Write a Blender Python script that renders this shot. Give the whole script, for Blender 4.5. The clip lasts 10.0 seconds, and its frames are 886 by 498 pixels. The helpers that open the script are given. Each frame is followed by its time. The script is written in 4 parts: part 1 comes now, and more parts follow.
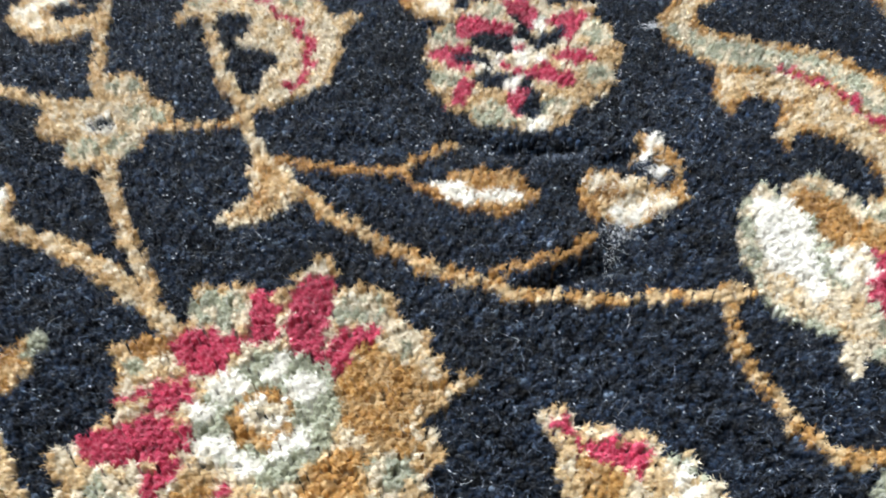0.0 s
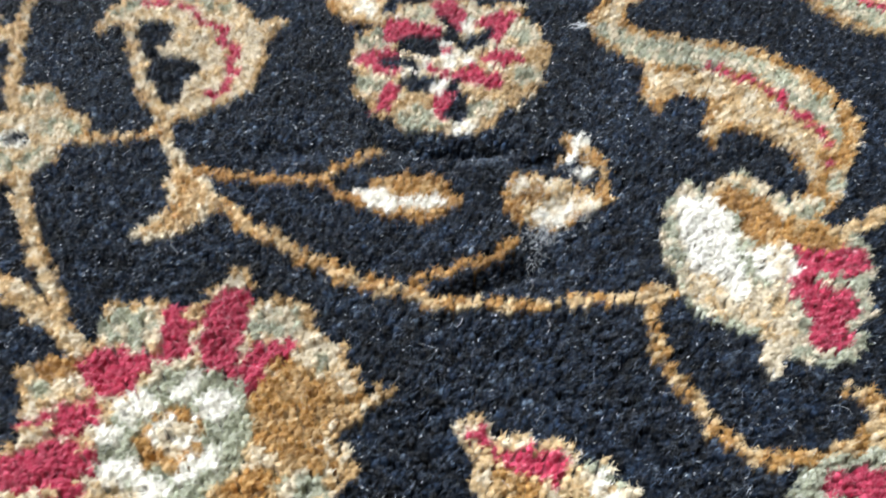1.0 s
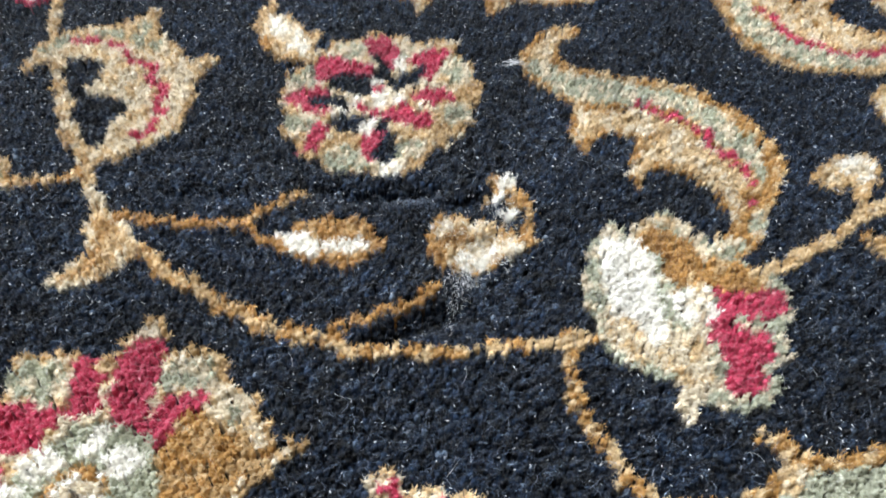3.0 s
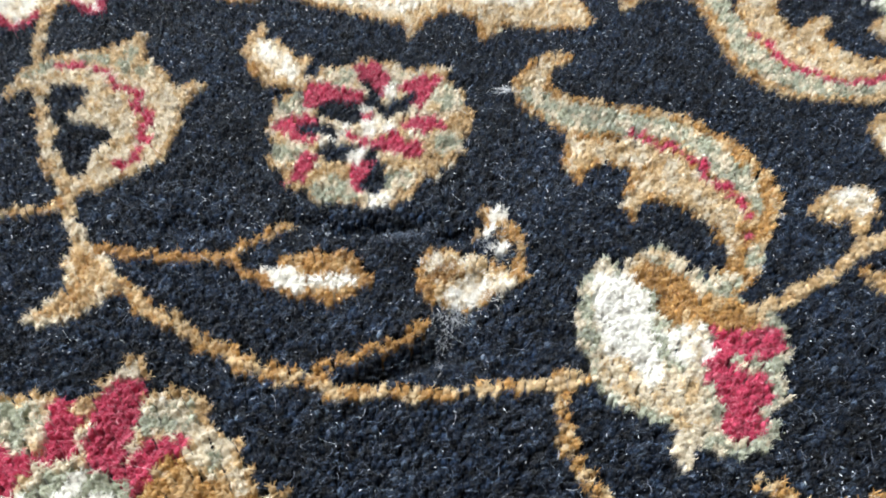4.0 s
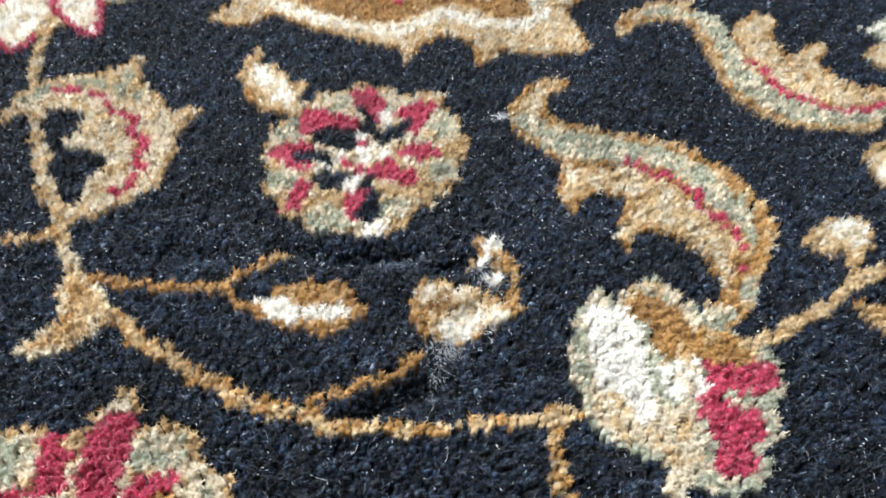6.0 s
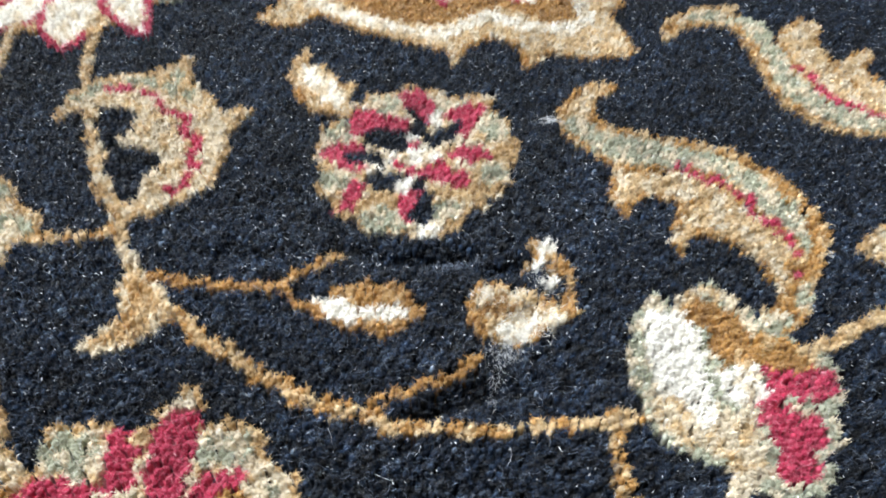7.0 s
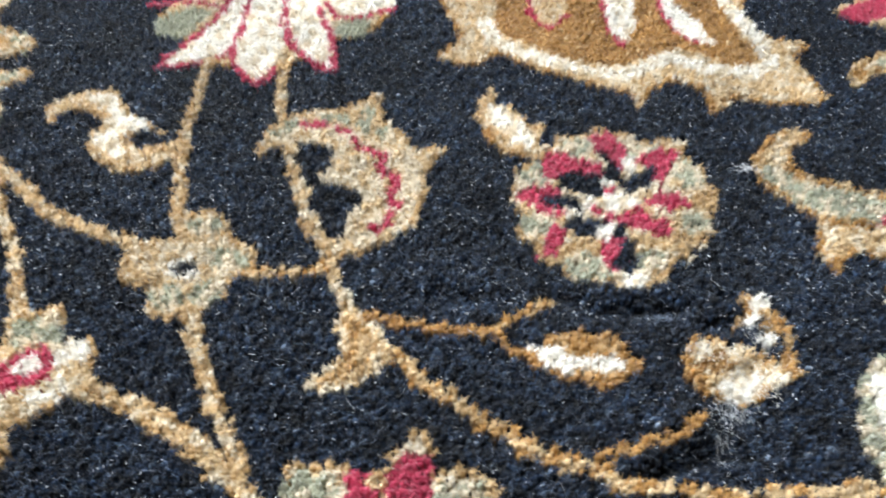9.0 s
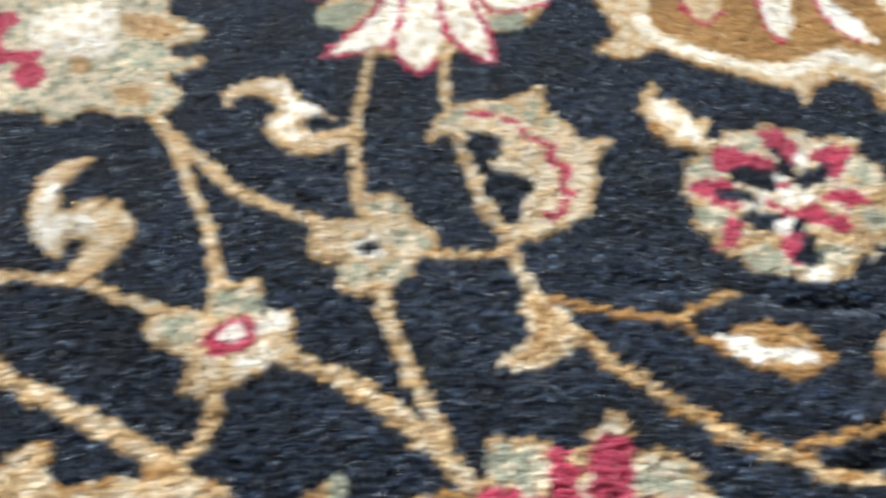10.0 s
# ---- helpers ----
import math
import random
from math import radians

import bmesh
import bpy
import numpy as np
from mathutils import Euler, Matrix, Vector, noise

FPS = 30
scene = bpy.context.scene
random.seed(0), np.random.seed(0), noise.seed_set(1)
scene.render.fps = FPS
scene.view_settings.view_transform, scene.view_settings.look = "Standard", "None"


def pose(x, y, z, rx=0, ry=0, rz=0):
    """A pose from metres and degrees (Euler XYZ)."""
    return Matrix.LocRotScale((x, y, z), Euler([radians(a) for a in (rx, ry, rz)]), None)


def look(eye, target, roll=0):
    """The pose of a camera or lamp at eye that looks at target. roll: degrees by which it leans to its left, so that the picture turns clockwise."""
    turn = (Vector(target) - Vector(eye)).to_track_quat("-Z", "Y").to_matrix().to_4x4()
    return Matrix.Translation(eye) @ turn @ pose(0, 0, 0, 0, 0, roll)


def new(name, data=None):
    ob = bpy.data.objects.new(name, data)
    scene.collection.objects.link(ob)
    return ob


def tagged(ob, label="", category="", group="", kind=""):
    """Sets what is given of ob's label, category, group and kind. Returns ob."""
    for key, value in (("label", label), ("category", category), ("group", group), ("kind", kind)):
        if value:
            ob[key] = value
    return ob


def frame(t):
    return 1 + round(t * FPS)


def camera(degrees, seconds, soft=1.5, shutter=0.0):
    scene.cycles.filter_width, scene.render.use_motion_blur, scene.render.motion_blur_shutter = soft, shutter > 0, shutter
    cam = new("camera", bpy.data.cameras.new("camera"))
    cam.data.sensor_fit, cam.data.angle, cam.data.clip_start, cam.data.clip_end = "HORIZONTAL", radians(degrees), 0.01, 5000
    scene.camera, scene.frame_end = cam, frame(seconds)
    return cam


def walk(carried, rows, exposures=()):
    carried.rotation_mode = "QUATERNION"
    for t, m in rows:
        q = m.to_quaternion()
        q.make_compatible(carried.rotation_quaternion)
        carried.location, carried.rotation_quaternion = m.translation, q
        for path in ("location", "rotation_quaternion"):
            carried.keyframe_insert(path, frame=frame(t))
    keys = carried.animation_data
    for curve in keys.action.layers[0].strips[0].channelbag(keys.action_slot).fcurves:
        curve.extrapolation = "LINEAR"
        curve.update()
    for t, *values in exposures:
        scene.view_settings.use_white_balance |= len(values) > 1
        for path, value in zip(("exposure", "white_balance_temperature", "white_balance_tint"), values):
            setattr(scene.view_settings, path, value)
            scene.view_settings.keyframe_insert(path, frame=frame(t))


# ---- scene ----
cam = camera(57.00, 10.0, soft=1.8, shutter=0.6)
# seconds, metres, degrees
ROWS = [
    (0.0, 0.00001, 0.00000, 0.16856, 41.208, 0.128, -0.000),
    (0.5, 0.00587, 0.00034, 0.16613, 40.829, -0.315, -0.924),
    (1.0, 0.01432, 0.00352, 0.16703, 41.247, -0.072, -2.266),
    (1.5, 0.02001, 0.01028, 0.17258, 41.628, -0.982, -3.168),
    (2.0, 0.02699, 0.00701, 0.17078, 41.860, -1.025, -3.984),
    (2.2, 0.02680, 0.00625, 0.17233, 41.711, -1.112, -4.061),
    (3.3, 0.02955, 0.01261, 0.17126, 42.553, -0.955, -3.678),
    (3.5, 0.02992, 0.01484, 0.17223, 42.760, -0.950, -3.702),
    (4.0, 0.03079, 0.01776, 0.17171, 43.011, -1.300, -3.884),
    (4.5, 0.03101, 0.02125, 0.17375, 42.835, -1.805, -4.385),
    (5.0, 0.03235, 0.02098, 0.17353, 43.245, -1.878, -4.581),
    (5.2, 0.03238, 0.02231, 0.17517, 43.271, -1.939, -4.677),
    (6.3, 0.03225, 0.02297, 0.17634, 43.440, -1.564, -3.257),
    (6.5, 0.02739, 0.02386, 0.17629, 43.417, -1.683, -3.047),
    (7.0, 0.01929, 0.02298, 0.17681, 43.461, -1.640, -2.776),
    (7.5, 0.01796, 0.02323, 0.17539, 43.613, -1.044, -2.074),
    (8.0, 0.00508, 0.02692, 0.17530, 43.906, -0.545, -0.830),
    (8.5, -0.00575, 0.02722, 0.17876, 44.111, 0.281, 0.570),
    (9.0, -0.02055, 0.02926, 0.18285, 44.434, 0.201, 2.085),
    (9.5, -0.03233, 0.02587, 0.18195, 44.988, -0.268, 2.583),
    (9.8, -0.04105, 0.02307, 0.18109, 44.680, 1.157, 4.893),
    (9.9, -0.04473, 0.02234, 0.18303, 44.414, 1.945, 5.690),
    (10.0, -0.05471, 0.01929, 0.18361, 44.735, 1.892, 6.496),
]
walk(cam, [(t, pose(*row)) for t, *row in ROWS])

# ---- daylight ----
world = bpy.data.worlds.new("sky")
scene.world = world
world.use_nodes = True
wn = world.node_tree
sky = wn.nodes.new("ShaderNodeTexSky")
sky.sky_type, sky.sun_disc = "NISHITA", False
sky.sun_elevation, sky.sun_rotation = radians(38), radians(160)
wn.links.new(sky.outputs[0], wn.nodes["Background"].inputs[0])
wn.nodes["Background"].inputs[1].default_value = 0.1

# the room that closes the place: x, y limits, height, and the window in its far wall
RX0, RX1, RY0, RY1, RH = -1.5, 1.9, -1.7, 0.8, 2.4
WX0, WX1, WZ0, WZ1 = -1.4, -0.3, 0.5, 1.7


def window_light(name, at, target, wide, high, watts, colour):
    lamp = bpy.data.lights.new(name, "AREA")
    lamp.shape, lamp.size, lamp.size_y = "RECTANGLE", wide, high
    lamp.energy, lamp.color = watts, colour
    ob = new(name, lamp)
    ob.matrix_world = look(at, target)
    return ob


window_light("window_daylight", ((WX0 + WX1) / 2, RY1 + 0.02, (WZ0 + WZ1) / 2), (-0.2, 0.1, 0.2),
             WX1 - WX0 - 0.1, WZ1 - WZ0 - 0.1, 99, (0.85, 0.92, 1.0))


# ---- materials ----
def material(name):
    m = bpy.data.materials.new(name)
    m.use_nodes = True
    return m, m.node_tree, m.node_tree.nodes["Principled BSDF"]


def ramp(nt, source, stops):
    r = nt.nodes.new("ShaderNodeValToRGB")
    r.color_ramp.elements[0].position, r.color_ramp.elements[0].color = stops[0][0], (*stops[0][1], 1)
    r.color_ramp.elements[1].position, r.color_ramp.elements[1].color = stops[-1][0], (*stops[-1][1], 1)
    for p, c in stops[1:-1]:
        r.color_ramp.elements.new(p).color = (*c, 1)
    nt.links.new(source, r.inputs[0])
    return r.outputs[0]


def noise_tex(nt, scale, detail=3.0):
    n = nt.nodes.new("ShaderNodeTexNoise")
    c = nt.nodes.new("ShaderNodeTexCoord")
    nt.links.new(c.outputs["Object"], n.inputs["Vector"])
    n.inputs["Scale"].default_value, n.inputs["Detail"].default_value = scale, detail
    return n.outputs["Fac"]


def mixed(nt, a, b, fac, kind="MIX"):
    m = nt.nodes.new("ShaderNodeMix")
    m.data_type, m.blend_type = "RGBA", kind
    for value, slot in ((fac, 0), (a, 6), (b, 7)):
        if isinstance(value, (int, float)):
            m.inputs[slot].default_value = value
        elif isinstance(value, tuple):
            m.inputs[slot].default_value = (*value, 1)
        else:
            nt.links.new(value, m.inputs[slot])
    return m.outputs[2]


def wool(name, dark, mid, light, tip, sheen=0.25, gloss=0.25, clump=0.7, grain=420, spread=0.5, drifts=(0.72, 1.0)):
    """Dyed wool pile: every fibre has its own tone, tufts and larger patches drift in shade; a low clump paints dark
    gaps.
    """
    m, nt, bsdf = material(name)
    geo = nt.nodes.new("ShaderNodeNewGeometry")
    dark = tuple(0.5 * (a + b) for a, b in zip(dark, mid))
    dark, light = (tuple(a + spread * (b - a) for a, b in zip(mid, end)) for end in (dark, light))
    fibre = ramp(nt, geo.outputs["Random Per Island"], [(0.0, dark), (0.45, mid), (0.95, light), (1.0, tip)])
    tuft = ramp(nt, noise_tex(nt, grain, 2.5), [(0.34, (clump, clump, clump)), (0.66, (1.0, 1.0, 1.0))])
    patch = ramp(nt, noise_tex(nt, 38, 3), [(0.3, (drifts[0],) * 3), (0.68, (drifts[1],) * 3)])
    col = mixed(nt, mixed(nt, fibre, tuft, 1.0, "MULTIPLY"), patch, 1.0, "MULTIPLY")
    nt.links.new(col, bsdf.inputs["Base Color"])
    bsdf.inputs["Roughness"].default_value = 0.48
    bsdf.inputs["Specular IOR Level"].default_value = gloss
    bsdf.inputs["Sheen Weight"].default_value = sheen
    bsdf.inputs["Sheen Roughness"].default_value = 0.4
    return m


YARN = {
    # near-black clumps paint the shaded gaps between tufts, pale tips the lit fibre ends
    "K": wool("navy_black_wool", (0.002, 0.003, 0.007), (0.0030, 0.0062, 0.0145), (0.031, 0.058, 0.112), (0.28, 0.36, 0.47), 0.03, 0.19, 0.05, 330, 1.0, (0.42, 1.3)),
    "T": wool("gold_wool", (0.46, 0.29, 0.13), (0.69, 0.492, 0.258), (0.82, 0.665, 0.44), (0.90, 0.80, 0.65)),
    "G": wool("old_gold_wool", (0.36, 0.21, 0.08), (0.54, 0.345, 0.15), (0.68, 0.48, 0.25), (0.82, 0.66, 0.45)),
    "O": wool("ochre_wool", (0.28, 0.125, 0.03), (0.46, 0.24, 0.065), (0.62, 0.38, 0.14), (0.80, 0.62, 0.36)),
    "B": wool("bronze_wool", (0.18, 0.078, 0.018), (0.36, 0.18, 0.05), (0.52, 0.30, 0.105), (0.70, 0.50, 0.27)),
    "C": wool("cream_wool", (0.60, 0.475, 0.31), (0.80, 0.68, 0.49), (0.88, 0.80, 0.655), (0.93, 0.89, 0.80)),
    "W": wool("ivory_wool", (0.84, 0.78, 0.66), (0.92, 0.88, 0.79), (0.95, 0.93, 0.87), (0.96, 0.95, 0.92), clump=0.9),
    "S": wool("sage_wool", (0.25, 0.255, 0.175), (0.42, 0.43, 0.31), (0.61, 0.615, 0.485), (0.82, 0.81, 0.72)),
    "R": wool("crimson_wool", (0.30, 0.012, 0.040), (0.51, 0.034, 0.090), (0.65, 0.12, 0.185), (0.82, 0.40, 0.44), clump=0.76),
}
COLOUR_WORD = {"K": "navy-black", "T": "golden tan", "G": "old gold", "O": "ochre", "B": "bronze-brown", "C": "cream", "W": "ivory", "S": "sage green", "R": "crimson red"}


def plain(name, colour, scale, rough, spread=0.15, bump=0.1):
    m, nt, bsdf = material(name)
    lo = tuple(c * (1 - spread) for c in colour)
    hi = tuple(min(1, c * (1 + spread)) for c in colour)
    big = ramp(nt, noise_tex(nt, scale, 4), [(0.3, lo), (0.7, hi)])
    fine = ramp(nt, noise_tex(nt, scale * 14, 5), [(0.3, (0.88, 0.88, 0.88)), (0.7, (1, 1, 1))])
    nt.links.new(mixed(nt, big, fine, 1.0, "MULTIPLY"), bsdf.inputs["Base Color"])
    bsdf.inputs["Roughness"].default_value = rough
    b = nt.nodes.new("ShaderNodeBump")
    b.inputs["Strength"].default_value, b.inputs["Distance"].default_value = bump, 0.002
    nt.links.new(noise_tex(nt, scale * 30, 3), b.inputs["Height"])
    nt.links.new(b.outputs[0], bsdf.inputs["Normal"])
    return m


PLASTER = plain("painted_plaster", (0.74, 0.72, 0.68), 2.0, 0.85, 0.04)
OAK = plain("oak_floor", (0.30, 0.19, 0.10), 5.0, 0.45, 0.3)
WHITE_PAINT = plain("white_gloss_paint", (0.8, 0.8, 0.78), 4.0, 0.35, 0.03, 0.03)
JUTE = plain("woven_backing", (0.03, 0.028, 0.026), 60.0, 0.95, 0.3, 0.6)
LINT = wool("pale_lint", (0.55, 0.57, 0.60), (0.74, 0.76, 0.79), (0.86, 0.87, 0.88), (0.92, 0.92, 0.92), 0.3, 0.5)
LINT_DARK = wool("grey_lint", (0.06, 0.075, 0.11), (0.12, 0.15, 0.21), (0.26, 0.3, 0.38), (0.4, 0.43, 0.5), 0.2, 0.4)
GLASS, gt, gb = material("window_glass")
gb.inputs["Transmission Weight"].default_value, gb.inputs["Roughness"].default_value = 1.0, 0.0


# ---- the room ----
def box(bm, x0, x1, y0, y1, z0, z1):
    return bmesh.ops.create_cube(bm, size=1, matrix=Matrix.Translation(((x0 + x1) / 2, (y0 + y1) / 2, (z0 + z1) / 2))
                                 @ Matrix.Diagonal((x1 - x0, y1 - y0, z1 - z0, 1)))


def part(name, bm, mat, parent=None, label="", bevel=0.0):
    mesh = bpy.data.meshes.new(name)
    if bevel:
        bmesh.ops.bevel(bm, geom=bm.edges[:], offset=bevel, segments=2, affect="EDGES")
    bm.to_mesh(mesh)
    bm.free()
    mesh.materials.append(mat)
    ob = new(name, mesh)
    ob.parent = parent
    return tagged(ob, label)


def slab(name, mat, label, *limits):
    bm = bmesh.new()
    box(bm, *limits)
    return tagged(part(name, bm, mat), label, kind="structure")


T = 0.12
slab("floor", OAK, "plain brown wooden floor under the rug", RX0 - T, RX1 + T, RY0 - T, RY1 + T, -0.15, 0.0)
slab("ceiling", PLASTER, "plain white painted ceiling", RX0 - T, RX1 + T, RY0 - T, RY1 + T, RH, RH + T)
slab("wall_south", PLASTER, "plain off-white painted wall", RX0, RX1, RY0 - T, RY0, 0.0, RH)
slab("wall_west", PLASTER, "plain off-white painted wall", RX0 - T, RX0, RY0 - T, RY1 + T, 0.0, RH)
slab("wall_east", PLASTER, "plain off-white painted wall", RX1, RX1 + T, RY0 - T, RY1 + T, 0.0, RH)
bm = bmesh.new()
for lim in ((RX0, WX0, 0.0, RH), (WX1, RX1, 0.0, RH), (WX0, WX1, 0.0, WZ0), (WX0, WX1, WZ1, RH)):
    box(bm, lim[0], lim[1], RY1, RY1 + T, lim[2], lim[3])
tagged(part("wall_north", bm, PLASTER), "off-white painted wall with a window opening", kind="structure")

window = tagged(new("window_1"), "white painted casement window letting in daylight", kind="structure")
for lim in ((WX0, WX0 + 0.05, WZ0, WZ1), (WX1 - 0.05, WX1, WZ0, WZ1), (WX0 + 0.05, WX1 - 0.05, WZ0, WZ0 + 0.05),
            (WX0 + 0.05, WX1 - 0.05, WZ1 - 0.05, WZ1)):
    bm = bmesh.new()
    box(bm, lim[0], lim[1], RY1 + 0.03, RY1 + 0.09, lim[2], lim[3])
    part("window_frame", bm, WHITE_PAINT, window, bevel=0.004)
bm = bmesh.new()
box(bm, WX0 + 0.05, WX1 - 0.05, RY1 + 0.058, RY1 + 0.062, WZ0 + 0.05, WZ1 - 0.05)
part("pane", bm, GLASS, window, "clear glass pane").visible_shadow = False
bm = bmesh.new()
box(bm, WX0 - 0.04, WX1 + 0.04, RY1 - 0.07, RY1 - 0.002, WZ0 - 0.03, WZ0)
part("window_sill", bm, WHITE_PAINT, window, bevel=0.006)

# ---- the rug: pile height, size and the part of it that lies close ----
PILE = 0.012                       # height of the pile tips over the floor
BASE = 0.003                       # top of the woven backing
X0, X1, Y0, Y1 = -0.48, 0.46, -0.12, 0.56
rng = np.random.default_rng(7)

rug = tagged(new("rug"), "black wool rug with golden vines and crimson flowers, moth-eaten", "rug")
bm = bmesh.new()
box(bm, X0, X1, Y0, Y1, 0.0, BASE)
part("backing", bm, JUTE, rug, "dark woven backing under the pile", 0.0008)

# The design, drawn in millimetres: each call lays one coloured figure over those before it.
DESIGN = []


def curve(points, closed, steps=6):
    """Points of a smooth line through the given ones."""
    p = np.array(points, float)
    n = len(p)
    out = []
    for i in range(n if closed else n - 1):
        a, b, c, d = (p[(i + k) % n] if closed else p[min(max(i + k, 0), n - 1)] for k in (-1, 0, 1, 2))
        for s in np.arange(steps) / steps:
            out.append(b + 0.35 * s * (c - a) * (1 - s) ** 2 - 0.35 * s * s * (1 - s) * (d - b) + (3 * s * s - 2 * s ** 3) * (c - b))
    if not closed:
        out.append(p[-1])
    return np.array(out)


def fill(motif, piece, yarn, points):
    DESIGN.append((motif, piece, yarn, "fill", 0, curve(points, True, 4)))


def line(motif, piece, yarn, width, points):
    DESIGN.append((motif, piece, yarn, "line", width / 2, curve(points, False, 6)))


def dot(motif, piece, yarn, radius, at):
    DESIGN.append((motif, piece, yarn, "line", radius, np.array([at, at])))


fill("lily_flower", "", "TCO", [(-149.3, 325.3), (-141.4, 344.1), (-130.2, 369.9), (-90.7, 376.4), (-54.3, 366.8), (-54.0, 332.7), (-63.8, 314.8), (-74.4, 310.3), (-73.1, 292.4), (-83.9, 299.9), (-99.0, 282.2), (-109.4, 291.3), (-126.4, 294.6), (-138.5, 291.5), (-132.2, 308.6)])
fill("lily_flower", "sage_leaf", "S", [(-149.3, 325.3), (-138.3, 332.4), (-128.4, 330.4), (-133.2, 312.7), (-145.0, 314.5)])
fill("lily_flower", "sage_leaf", "S", [(-76.1, 323.1), (-60.6, 328.0), (-63.8, 314.8), (-73.7, 313.7)])
line("lily_flower", "red_streak", "R", 2.4, [(-155.7, 337.0), (-142.3, 338.4), (-125.0, 336.1)])
fill("lily_flower", "ivory_petal", "WC", [(-139.2, 292.3), (-131.9, 307.7), (-122.0, 332.9), (-121.0, 362.3), (-111.1, 362.5), (-112.4, 315.5), (-114.2, 300.1), (-126.7, 295.8)])
fill("lily_flower", "ivory_petal", "WC", [(-111.5, 297.8), (-113.1, 326.4), (-112.6, 357.4), (-102.8, 357.7), (-94.0, 313.9), (-92.3, 297.6), (-98.8, 281.1), (-107.3, 288.7)])
fill("lily_flower", "ivory_petal", "WC", [(-96.3, 331.4), (-100.7, 362.9), (-88.8, 363.2), (-76.3, 320.9), (-73.0, 291.3), (-83.9, 299.9), (-90.1, 307.8)])
fill("lily_flower", "ivory_petal", "WC", [(-82.3, 343.5), (-73.3, 358.5), (-53.7, 359.1), (-54.2, 335.0), (-72.5, 331.2)])
line("lily_flower", "red_outline", "R", 2.6, [(-139.6, 291.5), (-127.2, 293.4), (-114.5, 297.7)])
line("lily_flower", "red_outline", "R", 2.6, [(-139.0, 293.1), (-132.2, 308.6), (-125.8, 321.6), (-122.5, 337.6), (-123.5, 362.2)])
line("lily_flower", "red_outline", "R", 2.6, [(-114.6, 354.8), (-112.6, 322.0), (-112.2, 299.0), (-106.2, 286.5), (-98.7, 280.4), (-95.0, 289.1), (-91.8, 297.7)])
line("lily_flower", "red_outline", "R", 2.6, [(-102.0, 360.2), (-95.5, 322.5), (-89.3, 305.7), (-82.6, 297.9), (-72.3, 290.5), (-75.3, 310.3), (-83.7, 336.4)])
line("lily_flower", "red_outline", "R", 2.6, [(-82.0, 341.1), (-74.5, 328.4), (-63.1, 330.1), (-53.2, 336.4)])
fill("fan_flower", "", "TCO", [(-34.0, 299.4), (-25.8, 316.0), (-30.8, 333.4), (-34.3, 362.2), (-3.9, 407.7), (51.7, 428.0), (102.8, 410.7), (100.7, 366.2), (89.5, 337.0), (94.6, 319.7), (110.6, 313.9), (103.6, 303.7), (105.7, 288.6), (107.3, 276.2), (89.8, 274.0), (74.5, 276.9), (65.4, 266.5), (64.0, 280.1), (53.9, 287.0), (44.6, 279.5), (39.3, 269.6), (36.5, 279.2), (18.6, 285.9), (2.4, 294.7), (-10.3, 304.1), (-16.8, 296.1)])
fill("fan_flower", "ochre_heart", "OB", [(-10.1, 320.7), (-4.6, 373.6), (48.1, 397.3), (83.5, 365.7), (85.3, 328.0), (88.6, 303.2), (79.0, 298.3), (59.5, 308.3), (38.7, 297.8), (19.7, 299.1), (0.8, 310.6)])
line("fan_flower", "ivory_outline", "WC", 6.0, [(-15.1, 324.9), (-10.2, 311.5), (0.6, 303.7), (21.3, 292.7), (37.9, 290.9), (56.4, 302.2), (67.8, 294.9), (84.5, 294.6), (92.5, 300.2), (92.3, 319.6), (87.3, 332.4), (84.0, 355.7)])
fill("fan_flower", "ivory_petal", "W", [(59.0, 365.0), (64.0, 343.2), (71.5, 326.7), (73.7, 312.4), (62.2, 317.8), (56.9, 331.5)])
fill("fan_flower", "ivory_petal", "WC", [(35.7, 364.3), (45.9, 357.1), (45.6, 326.8), (38.6, 311.3), (34.9, 322.1)])
fill("fan_flower", "ivory_petal", "TC", [(2.8, 368.5), (17.7, 368.9), (18.1, 332.6), (10.4, 324.8), (4.4, 334.4)])
line("fan_flower", "red_outline", "R", 1.8, [(58.7, 362.4), (57.3, 333.8), (62.3, 318.7), (71.1, 312.7)])
line("fan_flower", "red_outline", "R", 1.8, [(34.3, 361.7), (34.0, 324.2), (38.0, 310.5)])
line("fan_flower", "red_outline", "R", 2.2, [(2.6, 363.3), (3.9, 334.4), (9.8, 323.5), (18.4, 332.6)])
fill("edge_flower", "", "TC", [(129.4, 340.5), (144.7, 352.7), (180.3, 379.0), (161.1, 321.7), (141.8, 329.7)])
fill("edge_flower", "red_petal", "R", [(130.7, 337.3), (140.5, 346.9), (163.0, 358.1), (157.1, 341.3), (140.1, 331.4)])
line("edge_scroll", "", "T", 4, [(120.7, 287.3), (125.7, 296.7), (137.2, 302.8), (154.3, 309.2)])
fill("large_scroll", "", "OTG", [(121.6, 295.6), (126.0, 301.7), (134.0, 306.7), (142.8, 310.1), (150.7, 305.8), (157.0, 296.7), (161.3, 282.9), (164.5, 273.5), (167.9, 265.2), (171.6, 253.2), (179.1, 246.5), (186.7, 241.6), (200.2, 239.9), (193.7, 226.0), (180.6, 227.6), (171.7, 228.3), (163.0, 230.8), (157.6, 236.9), (152.5, 244.8), (150.4, 253.3), (149.7, 263.6), (149.8, 277.3), (149.0, 288.8), (146.0, 293.5), (138.9, 295.9), (130.8, 294.4), (126.3, 289.6), (122.9, 287.3)])
